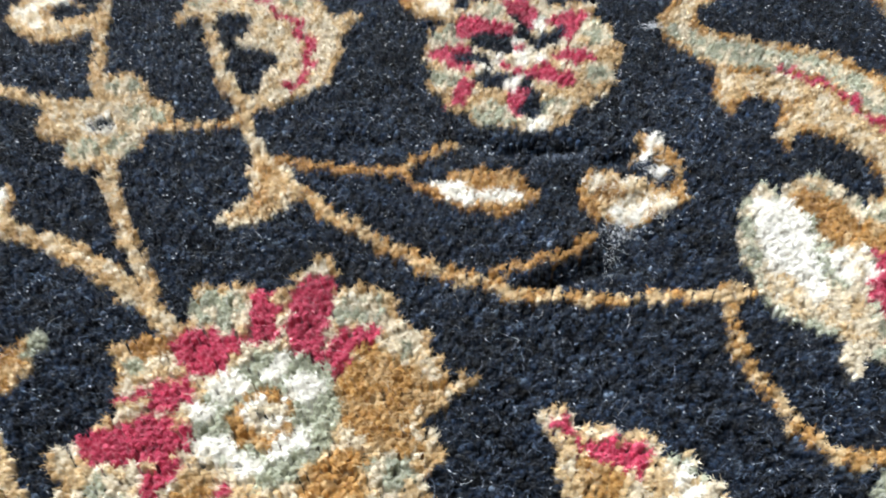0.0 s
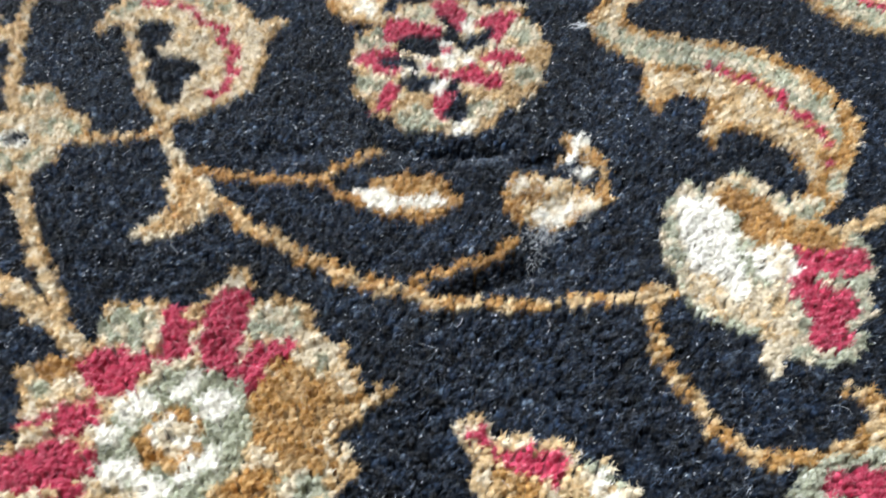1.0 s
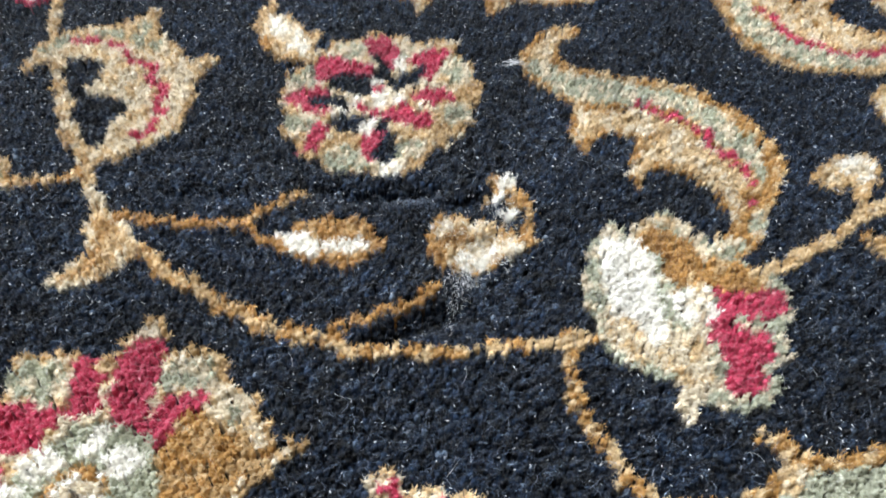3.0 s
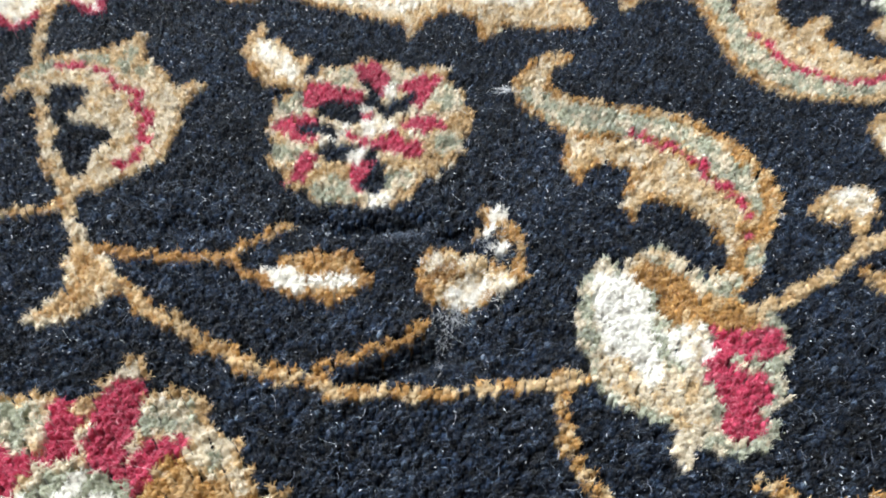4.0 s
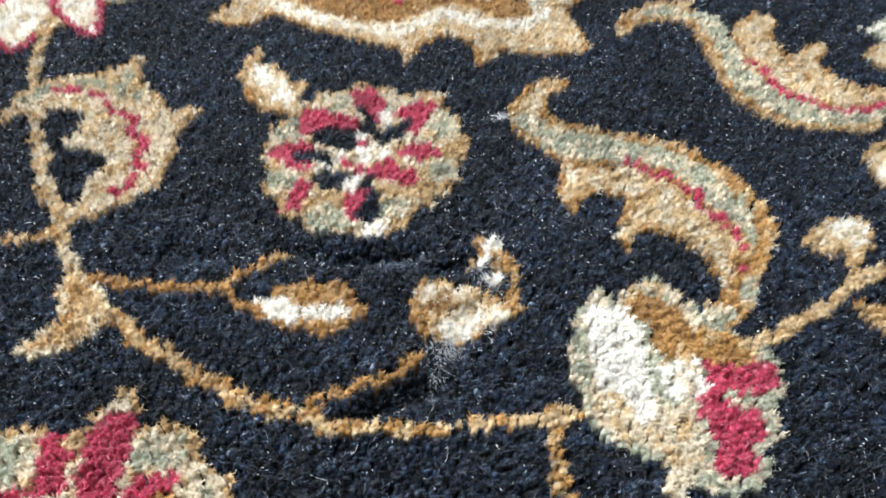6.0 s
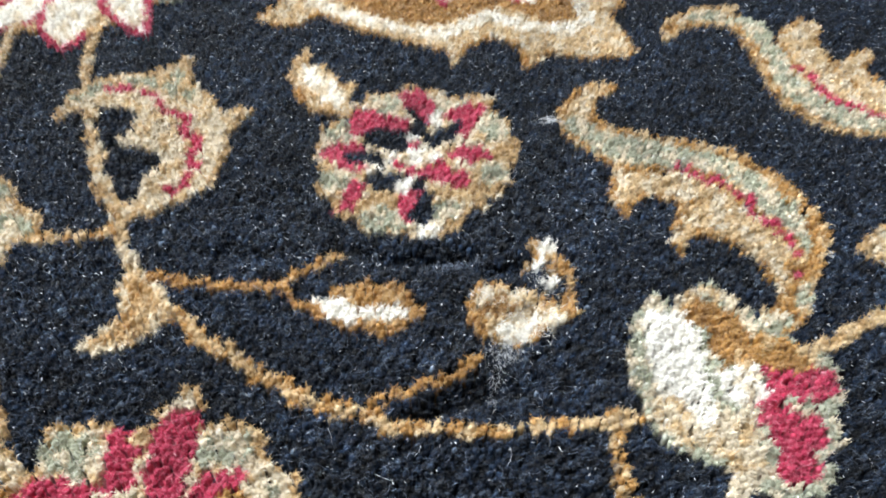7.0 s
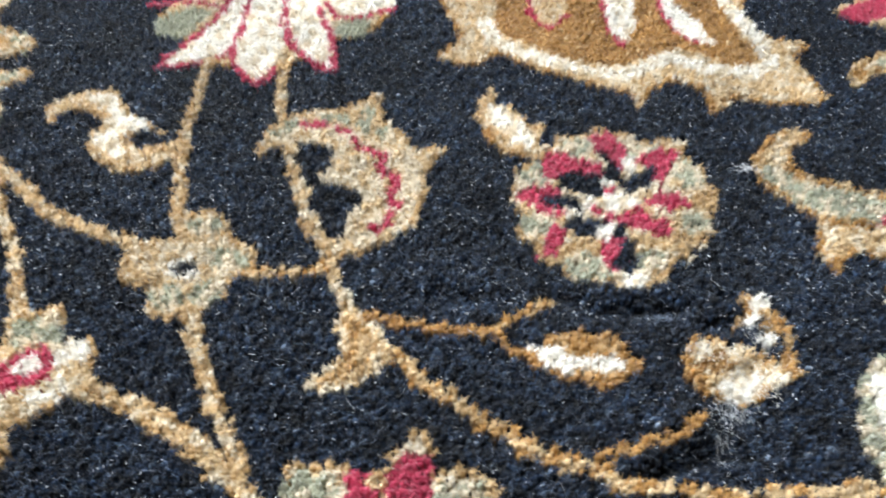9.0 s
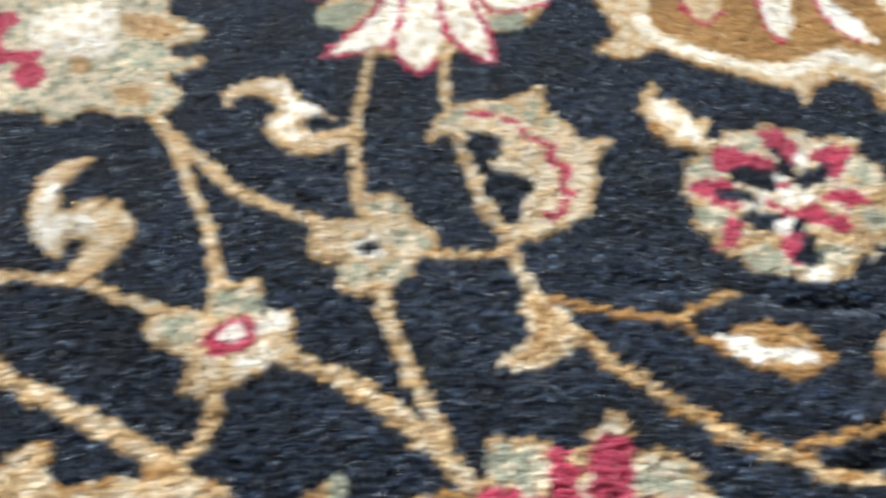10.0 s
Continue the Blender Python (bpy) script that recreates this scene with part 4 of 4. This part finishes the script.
fill("rosette", "dark_cell", "K", [(9.9, 211.3), (17.3, 213.2), (22.9, 210.6), (19.2, 207.8), (20.0, 204.3), (15.5, 203.5), (10.9, 204.4)])
fill("rosette", "dark_cell", "K", [(24.9, 209.0), (28.7, 211.7), (27.5, 204.8), (29.2, 200.7), (30.3, 192.9), (27.0, 189.2), (22.7, 190.1), (22.2, 194.4), (25.2, 199.5), (23.5, 204.9)])
fill("rosette", "crimson_petal", "R", [(19.2, 250.3), (22.6, 254.0), (28.2, 253.9), (32.4, 246.5), (31.0, 239.4), (28.8, 235.9), (26.3, 241.9), (22.5, 245.5)])
fill("rosette", "crimson_petal", "R", [(4.1, 238.7), (7.2, 244.7), (11.6, 242.9), (18.0, 239.3), (22.7, 237.5), (23.3, 232.3), (18.0, 233.1), (12.7, 235.2), (8.5, 231.9), (4.4, 229.2)])
fill("rosette", "crimson_petal", "R", [(32.8, 237.0), (36.4, 242.9), (44.2, 245.7), (49.8, 245.7), (47.0, 238.6), (42.8, 231.1), (39.9, 230.1), (41.9, 236.9), (37.2, 238.0)])
fill("rosette", "crimson_petal", "R", [(-5.1, 222.2), (-1.2, 227.0), (6.0, 226.9), (9.2, 223.6), (3.1, 222.7), (4.3, 217.4), (9.4, 214.2), (6.4, 212.1), (1.3, 215.9)])
fill("rosette", "crimson_petal", "R", [(34.0, 221.5), (38.4, 224.7), (44.6, 223.9), (49.5, 220.6), (47.2, 217.5), (39.9, 216.7), (36.0, 218.9)])
fill("rosette", "crimson_petal", "R", [(27.9, 213.6), (31.1, 219.2), (34.2, 218.2), (34.9, 213.5), (40.9, 211.9), (41.6, 207.4), (37.4, 204.5), (32.7, 208.1), (25.8, 210.0), (21.8, 211.3)])
fill("rosette", "crimson_petal", "R", [(3.3, 204.1), (6.5, 208.5), (9.5, 204.0), (6.7, 199.8), (5.9, 195.6), (2.1, 194.4), (0.2, 196.3), (2.9, 198.5)])
fill("rosette", "crimson_petal", "R", [(19.3, 200.0), (22.2, 203.6), (26.1, 202.7), (25.1, 198.4), (23.0, 194.3), (22.0, 190.3), (20.2, 193.0)])
line("rosette", "red_vein", "R", 2.6, [(24.1, 224.9), (26.0, 228.5)])
line("rosette", "red_vein", "R", 2.6, [(17.3, 217.6), (21.1, 214.6), (25.1, 213.2)])
fill("rosette", "ivory_eye", "WC", [(22.7, 224.3), (27.1, 224.8), (31.6, 222.8), (32.3, 219.2), (27.8, 217.4), (25.9, 213.4), (23.4, 216.1), (21.7, 220.2)])
fill("rosette", "ivory_eye", "WC", [(15.5, 220.3), (18.2, 222.7), (20.1, 218.9), (17.3, 215.9)])
fill("rosette", "ivory_eye", "WC", [(9.5, 214.7), (13.8, 216.5), (15.2, 213.9), (10.4, 212.1)])
fill("rosette", "ivory_eye", "WC", [(19.0, 207.1), (21.6, 210.1), (24.4, 208.3), (23.0, 203.7), (19.8, 201.8)])
fill("rosette", "ivory_eye", "WC", [(21.7, 231.7), (24.8, 231.1), (25.8, 227.1), (22.7, 226.6)])
fill("rosette", "ivory_eye", "WC", [(30.4, 240.5), (34.3, 240.5), (33.7, 235.4), (30.4, 234.0)])
fill("rosette", "ivory_tip", "CW", [(21.2, 188.9), (26.1, 190.0), (31.8, 188.3), (28.4, 184.7), (22.8, 185.5)])


def covers(kind, radius, path, q):
    """Which of the places q (mm) the figure covers."""
    pad = radius + 0.5
    box_in = np.all((q > path.min(0) - pad) & (q < path.max(0) + pad), axis=1)
    hit = np.zeros(len(q), bool)
    near = q[box_in]
    if not len(near):
        return hit
    if kind == "fill":
        inside = np.zeros(len(near), bool)
        for a, b in zip(path, np.roll(path, -1, 0)):
            cross = (a[1] > near[:, 1]) != (b[1] > near[:, 1])
            if a[1] != b[1]:
                inside ^= cross & (near[:, 0] < (b[0] - a[0]) * (near[:, 1] - a[1]) / (b[1] - a[1]) + a[0])
    else:
        best = np.full(len(near), 1e9)
        for a, b in zip(path[:-1], path[1:]):
            d = b - a
            s = np.clip(((near - a) @ d) / max(d @ d, 1e-9), 0, 1)
            best = np.minimum(best, np.linalg.norm(near - a - s[:, None] * d, axis=1))
        inside = best < radius
    hit[box_in] = inside
    return hit


def rim_distance(kind, radius, path, q):
    """How far the places q lie within the figure's edge (mm)."""
    best = np.full(len(q), 1e9)
    ends = zip(path, np.roll(path, -1, 0)) if kind == "fill" else zip(path[:-1], path[1:])
    for a, b in ends:
        d = b - a
        s = np.clip(((q - a) @ d) / max(d @ d, 1e-9), 0, 1)
        best = np.minimum(best, np.linalg.norm(q - a - s[:, None] * d, axis=1))
    return best if kind == "fill" else (radius - best) * 1.6


def drift(x, y, scale, seed):
    """A smooth, uneven field between about -1 and 1."""
    r = np.random.default_rng(seed)
    out = 0
    for k in range(7):
        a, f, ph = r.uniform(0, 6.283), r.uniform(0.5, 1.6) / scale, r.uniform(0, 6.283)
        out = out + np.sin((x * np.cos(a) + y * np.sin(a)) * f * 6.283 + ph)
    return out / 3.2


# moth-eaten hollows in the pile: x, y, half length, half width, turn (mm, degrees), depth
HOLLOWS = [
    (27, 177, 16, 3.2, 3, 0.5), (8, 179.5, 11, 2.8, -8, 0.3), (33.5, 131, 8.5, 3.6, 24, 0.55), (24, 127.3, 6, 2.2, 12, 0.45),
    (34.5, 161, 3.4, 10, 0, 0.4), (49, 172.5, 8, 3.2, 12, 0.45), (42, 134, 4.5, 4.5, 0, 0.35), (-24, 180, 12, 4, 0, 0.25),
    (39, 172, 7, 4, 0, 0.25), (52, 155, 6, 4, 30, 0.2),
]


def pile_height(x, y):
    """Share of the full pile that is left standing at a place (mm)."""
    h = 1.0 + 0.04 * drift(x, y, 28, 3) + 0.03 * drift(x, y, 9, 4) + 0.045 * drift(x, y, 4.6, 5)
    for cx, cy, a, b, turn, depth in HOLLOWS:
        c, s = math.cos(radians(turn)), math.sin(radians(turn))
        u, v = ((x - cx) * c + (y - cy) * s) / a, (-(x - cx) * s + (y - cy) * c) / b
        h = h * (1 - depth * np.exp(-(u * u + v * v) ** 2))
    return h


def tufts(kx, ky, straight, curled, spread, wide, sunk=(2.2, 1.55, 1.3), dome=0.95, combed=0.0):
    """Tufts at kx, ky (mm), their nap combed sideways by a share: of each a five-sided yarn core, straight fibres and fibres that curl over at the crown."""
    n, sp = len(kx), spread
    full = ((PILE - BASE) * 1000 * pile_height(kx, ky) + 0.3 * rng.normal(size=n))[:, None]
    lx, ly = 0.3 * drift(kx, ky, 34, 11) + 0.34 * drift(kx, ky, 5.5, 13), 0.3 * drift(kx, ky, 31, 12) + 0.34 * drift(kx, ky, 5.0, 14)
    cx = (kx + lx + 0.2 * rng.normal(size=n))[:, None]
    cy = (ky + ly + 0.2 * rng.normal(size=n))[:, None]
    low = BASE * 1000

    # cores: root ring, shoulder ring, upper ring, apex
    a = np.arange(5) * 1.2566 + rng.uniform(0, 6.283, (n, 1))
    rings = []
    for share, drop in ((0.45, None), (0.9, sunk[0]), (0.6, sunk[1])):
        rr = sp * share * rng.uniform(0.85, 1.15, (n, 5))
        x, y = (kx[:, None], ky[:, None]) if drop is None else (cx, cy)
        z = np.full((n, 5), low - 0.2) if drop is None else np.maximum(low + full - sp * drop + 0.1 * rng.normal(size=(n, 5)), low + 0.3)
        rings.append(np.stack([x + rr * np.cos(a), y + rr * np.sin(a), z], -1))
    apex = np.stack([cx + 0.1 * rng.normal(size=(n, 1)), cy + 0.1 * rng.normal(size=(n, 1)), low + np.maximum(full - sunk[2] * sp, 0.4)], -1)
    core = np.concatenate(rings + [apex], 1)

    # straight fibres, splayed from the knot
    a, r = rng.uniform(0, 6.283, (n, straight)), np.sqrt(rng.uniform(0, 1, (n, straight)))
    top = np.maximum(low + full - dome * sp * r ** 2.2 + 0.2 * rng.normal(size=a.shape), low + 0.6)
    w, turn = wide * rng.uniform(0.6, 1.3, a.shape) / 2, rng.uniform(0, 3.1416, a.shape)
    wx, wy = w * np.cos(turn), w * np.sin(turn)
    x0, y0 = kx[:, None] + 0.4 * sp * r * np.cos(a), ky[:, None] + 0.4 * sp * r * np.sin(a)
    x1, y1 = cx + sp * r * np.cos(a), cy + sp * r * np.sin(a)
    z0 = np.full(a.shape, low - 0.2)
    up = np.stack([np.stack(p, -1) for p in ((x0 - wx, y0 - wy, z0), (x0 + wx, y0 + wy, z0), (x1 + 0.7 * wx, y1 + 0.7 * wy, top), (x1 - 0.7 * wx, y1 - 0.7 * wy, top))], 2)

    # curled fibres
    a, r = rng.uniform(0, 6.283, (n, curled)), np.sqrt(rng.uniform(0, 1, (n, curled)))
    top = np.maximum(low + full - dome * sp * r ** 2.2 + 0.24 * rng.normal(size=a.shape), low + 0.6)
    lying = 0.12 + rng.normal(0, 0.55, a.shape) + 3.1416 * (rng.uniform(0, 1, a.shape) < 0.3)
    curl = np.where(rng.uniform(0, 1, a.shape) < combed, lying, rng.uniform(0, 6.283, a.shape))
    reach = sp * rng.uniform(0.25, 1.25 + 0.35 * combed, a.shape) ** 1.3
    x0, y0 = cx + 0.72 * sp * r * np.cos(a), cy + 0.72 * sp * r * np.sin(a)
    z0 = np.maximum(top - sp * rng.uniform(0.3, 1.3, a.shape), low)
    x1, y1 = x0 + reach * np.cos(curl), y0 + reach * np.sin(curl)
    w, turn = wide * 0.55 * rng.uniform(0.6, 1.3, a.shape) / 2, curl + 1.57 + rng.normal(0, 0.5, a.shape)
    wx, wy = w * np.cos(turn), w * np.sin(turn)
    over = np.stack([np.stack(p, -1) for p in ((x0 - wx, y0 - wy, z0), (x0 + wx, y0 + wy, z0), (x1 + 0.7 * wx, y1 + 0.7 * wy, top), (x1 - 0.7 * wx, y1 - 0.7 * wy, top))], 2)
    return core / 1000, np.concatenate([up, over], 1) / 1000


CORE_QUADS = [(5 * k + c, 5 * k + (c + 1) % 5, 5 * k + 5 + (c + 1) % 5, 5 * k + 5 + c) for k in (0, 1) for c in range(5)]
CORE_TRIS = [(10 + c, 10 + (c + 1) % 5, 15) for c in range(5)]


def pile_mesh(name, core, blades, mats, mat_of_tuft):
    """One mesh of many tufts."""
    n, m = len(core), blades.shape[1]
    mesh = bpy.data.meshes.new(name)
    co = np.concatenate([core.reshape(-1, 3), blades.reshape(-1, 3)]).astype(np.float32)
    mesh.vertices.add(len(co))
    mesh.vertices.foreach_set("co", co.ravel())
    first = 16 * np.arange(n, dtype=np.int32)[:, None]
    quads = (np.array(CORE_QUADS, np.int32).ravel()[None] + first).ravel()
    tris = (np.array(CORE_TRIS, np.int32).ravel()[None] + first).ravel()
    blade = 16 * n + np.arange(n * m * 4, dtype=np.int32)
    loops = np.concatenate([quads, blade, tris])
    mesh.loops.add(len(loops))
    mesh.loops.foreach_set("vertex_index", loops)
    fours, threes = n * 10 + n * m, n * 5
    mesh.polygons.add(fours + threes)
    mesh.polygons.foreach_set("loop_start", np.concatenate([4 * np.arange(fours), 4 * fours + 3 * np.arange(threes)]).astype(np.int32))
    for one in mats:
        mesh.materials.append(one)
    tuft = mat_of_tuft.astype(np.int32)
    mesh.polygons.foreach_set("material_index", np.concatenate([np.repeat(tuft, 10), np.repeat(tuft, m), np.repeat(tuft, 5)]))
    mesh.update(calc_edges=True)
    return mesh


# every tuft of the close part takes the yarn of the last figure laid over it
PITCH = 1.72
gx, gy = np.meshgrid(np.arange(-330, 270, PITCH), np.arange(48, 372, PITCH))
gx = gx + (np.arange(gx.shape[0]) % 2)[:, None] * PITCH / 2
gx, gy = gx.ravel(), gy.ravel()
def close_by(x, y):
    """The stretch of the rug that is tufted finely."""
    return (x > -182 - 0.56 * (y - 98)) & (x < 152 + 0.47 * (y - 90)) & (x > -328) & (x < 268) & (y > 49) & (y < 371)


kept = close_by(gx, gy)
gx, gy = gx[kept] + rng.normal(0, 0.22, kept.sum()), gy[kept] + rng.normal(0, 0.22, kept.sum())
sample = np.stack([gx, gy], 1) + rng.normal(0, 0.35, (len(gx), 2))
owner = np.full(len(gx), -1)
rim = np.full(len(gx), 9.0)
for i, (motif, piece, yarn, kind, radius, path) in enumerate(DESIGN):
    inside = covers(kind, radius, path, sample)
    owner[inside] = i
    if len(yarn) > 2:
        rim[inside] = rim_distance(kind, radius, path, sample[inside])

LETTERS = list(YARN)


def tufted(name, chosen, yarn, parent, label):
    """The tufts of one figure, each spun of one of its yarns."""
    kx, ky = gx[chosen], gy[chosen]
    letters = list(yarn)
    dark = letters[0] == "K"
    kind_of = "dark" if dark else "ivory" if letters[0] == "W" else "dyed"
    core, blades = tufts(kx, ky, 1, *{"dark": (23, 1.05, 0.22, (2.5, 1.9, 1.6), 0.95, 0.7), "ivory": (28, 1.12, 0.27, (1.7, 1.25, 1.05), 0.45, 0.35),
                                      "dyed": (26, 1.04, 0.27, (1.65, 1.2, 0.95), 0.75, 0.35)}[kind_of])
    blotch = 0.5 + 0.32 * drift(kx, ky, 6.5, 21) + 0.13 * rng.normal(size=len(kx))
    per_tuft = (blotch < (0.42 if len(letters) > 1 else -9)).astype(int)
    if len(letters) > 2:           # the third yarn edges the figure
        per_tuft[(rim[chosen] < 1.7) & (0.5 + 0.3 * drift(kx, ky, 9, 22) + 0.1 * rng.normal(size=len(kx)) < 0.66)] = 2
    ob = new(name, pile_mesh(name, core, blades, [YARN[c] for c in letters], per_tuft))
    ob.parent = parent
    return tagged(ob, label, kind="stuff")


tufted("field", owner < 0, "K", rug, "navy-black wool pile of the plain field, shaded gaps painted into its colour")
carrier = {}
for i, (motif, piece, yarn, kind, radius, path) in enumerate(DESIGN):
    chosen = owner == i
    words = COLOUR_WORD[yarn[0]] + (" and " + COLOUR_WORD[yarn[1]] if len(yarn) > 1 else "")
    if not piece:
        carrier[motif] = tufted(motif, chosen, yarn, rug, f"{words} wool {motif.replace('_', ' ')} woven in the pile")
    elif chosen.sum() > 2:
        tufted(piece, chosen, yarn, carrier[motif], f"{words} wool {piece.replace('_', ' ')}")

# the plain field further out, in coarser tufts
ox, oy = np.meshgrid(np.arange(X0 * 1000 + 3, X1 * 1000 - 2, 6.5), np.arange(Y0 * 1000 + 3, Y1 * 1000 - 2, 6.5))
ox, oy = ox.ravel() + rng.normal(0, 0.5, ox.size), oy.ravel() + rng.normal(0, 0.5, ox.size)
close = close_by(ox, oy)
ox, oy = ox[~close], oy[~close]
core, blades = tufts(ox, oy, 1, 4, 3.3, 1.2)
yarn_of = np.full(len(ox), LETTERS.index("K"))
for motif, piece, yarn, kind, radius, path in DESIGN:
    yarn_of[covers(kind, radius, path, np.stack([ox, oy], 1))] = LETTERS.index(yarn[0])
outer = new("outer_pile", pile_mesh("outer_pile", core, blades, [YARN[c] for c in LETTERS], yarn_of))
outer.parent = rug
tagged(outer, "navy-black wool pile towards the edge", kind="stuff")


# ---- loose fibres on the pile ----
def strands(name, mat, label, places, rings=6, thick=1.0, bent=1.7):
    """Thin curved hairs, three-sided; places: x, y, height, length, heading (mm, radians)."""
    verts, faces = [], []
    for x, y, z, length, heading in places:
        bend, rise = random.uniform(-bent, bent), random.uniform(0.0, 0.5)
        p, turn, base, r = Vector((x, y, z)), heading, len(verts), thick * random.uniform(0.018, 0.036)
        for k in range(rings):
            side = Vector((-math.sin(turn), math.cos(turn), 0))
            for c in (0, 2.094, 4.189):
                verts.append((p + side * (r * math.cos(c)) + Vector((0, 0, r * math.sin(c)))) / 1000)
            turn += bend / (rings - 1)
            p = p + Vector((math.cos(turn), math.sin(turn), rise * (0.6 - k / (rings - 2)))) * (length / (rings - 1))
        for k in range(rings - 1):
            for c in range(3):
                a, b = base + 3 * k + c, base + 3 * k + (c + 1) % 3
                faces.append((a, b, b + 3, a + 3))
    mesh = bpy.data.meshes.new(name)
    mesh.from_pydata(verts, [], faces)
    mesh.materials.append(mat)
    return tagged(new(name, mesh), label, "lint", kind="stuff")


def scatter(count, cx, cy, sx, sy, lo, hi, lift=0.0, heading=None):
    out = []
    for _ in range(count):
        x, y = random.gauss(cx, sx), random.gauss(cy, sy)
        z = BASE * 1000 + (PILE - BASE) * 1000 * float(pile_height(np.array(x), np.array(y))) * 0.97 + lift
        out.append((x, y, z, random.uniform(lo, hi), random.uniform(0, 6.283) if heading is None else random.gauss(heading, 0.5)))
    return out


# pale fluff that hangs out of the eaten leaf, and a few threads drawn down to the stem
fray = scatter(130, 45.5, 143.5, 2.4, 1.6, 0.8, 2.2, 0.0, -1.4) + scatter(50, 43, 138, 1.2, 2.0, 0.7, 1.8, 0.0, -1.6)
fray += scatter(26, 41.5, 131.5, 0.5, 3.4, 1.0, 2.8, 0.0, -1.8) + scatter(90, 71, 237, 2.2, 0.9, 1.0, 2.6, 0, 3.3)
fray += scatter(24, 39.5, 162, 2.4, 1.6, 0.8, 2.0, 0.0, 1.9) + scatter(70, 58, 166, 2.6, 4.5, 0.8, 2.2)
strands("frayed_wool", LINT, "pale frayed wool strands round the eaten patch", fray, 5, 1.3, 0.7)
hairs = []
for _ in range(150):
    y = random.uniform(60, 360)
    hairs += scatter(1, random.uniform(-120 - 0.58 * (y - 60), 118 + 0.48 * (y - 60)), y, 0.1, 0.1, 2, 5.5)
strands("loose_hairs", LINT, "single pale hairs lying on the pile", hairs)
# torn yarn, combed across the leaf
torn = scatter(70, 53, 155.5, 4.2, 2.4, 0.9, 2.4, 0.0, 0.7) + scatter(90, 49, 148.5, 3.8, 1.6, 0.8, 2.0, 0.0, -0.9) + scatter(45, 58, 170, 1.6, 4.0, 0.7, 1.6)
torn += scatter(40, 44, 161, 3.0, 1.6, 0.8, 1.8, 0.0, 1.9)
strands("torn_yarn", YARN["W"], "torn cream yarn ends combed out of the eaten leaf", torn, 5, 2.0, 0.8)
tan = scatter(110, 48, 158, 4.6, 2.6, 0.8, 2.0, 0.0, 0.8) + scatter(40, 62, 165, 2.0, 6.0, 0.7, 1.6)
strands("torn_tan_yarn", YARN["T"], "torn tan yarn ends combed out of the eaten leaf", tan, 5, 2.0, 0.8)
grey = scatter(260, 35, 174, 5.0, 2.2, 0.6, 1.8)
for _ in range(420):
    y = random.uniform(55, 365)
    x = random.uniform(-110 - 0.62 * (y - 60), 118 + 0.5 * (y - 60))
    grey += scatter(1, x, y, 0.1, 0.1, 2, 5.5)
# pale specks that imitate sparkling highlights on the wool, longer ones further away
glints = []
for _ in range(5000):
    y = random.uniform(52, 368)
    x = random.uniform(-150 - 0.58 * (y - 60), 136 + 0.48 * (y - 60))
    glints += scatter(1, x, y, 0.1, 0.1, 0.25, 0.8, 0.1)
for _ in range(2200):
    y = random.uniform(170, 368)
    x = random.uniform(-150 - 0.58 * (y - 60), 136 + 0.48 * (y - 60))
    glints += scatter(1, x, y, 0.1, 0.1, 0.5, 1.3, 0.15)
# fuzz coloured paler than the navy pile to paint lit streaks, denser far off
fuzz = []
for _ in range(9500):
    y = random.uniform(52, 368)
    x = random.uniform(-160 - 0.58 * (y - 60), 138 + 0.48 * (y - 60))
    fuzz.append((x, y, BASE * 1000 + (PILE - BASE) * 1000 * float(pile_height(np.array(x), np.array(y))) - 0.1, random.uniform(1.0, 3.2), random.gauss(0.1, 0.7)))
for _ in range(6500):
    y = random.uniform(180, 368)
    x = random.uniform(-160 - 0.58 * (y - 60), 138 + 0.48 * (y - 60))
    fuzz.append((x, y, BASE * 1000 + (PILE - BASE) * 1000 * float(pile_height(np.array(x), np.array(y))), random.uniform(1.2, 3.8), random.gauss(0.15, 0.6)))


def on_field(places):
    """Those of the places that lie on the plain field."""
    at = np.array([p[:2] for p in places])
    free = np.ones(len(at), bool)
    for motif, piece, yarn, kind, radius, path in DESIGN:
        if yarn[0] != "K":
            free &= ~covers(kind, radius, path, at)
    return [p for p, ok in zip(places, free) if ok]


fuzz, glints = on_field(fuzz), on_field(glints)
# highlights of the glossy fibres, added as pale specks
strands("glint_specks", LINT, "short pale specks standing in for glints of the glossy pile", glints, 4, 2.8)
strands("wool_fuzz", LINT_DARK, "fine wool fuzz standing off the pile, blue-grey to look lit", fuzz, 4, 1.3)
strands("loose_lint", LINT_DARK, "fine grey-blue lint lying on the pile", grey)
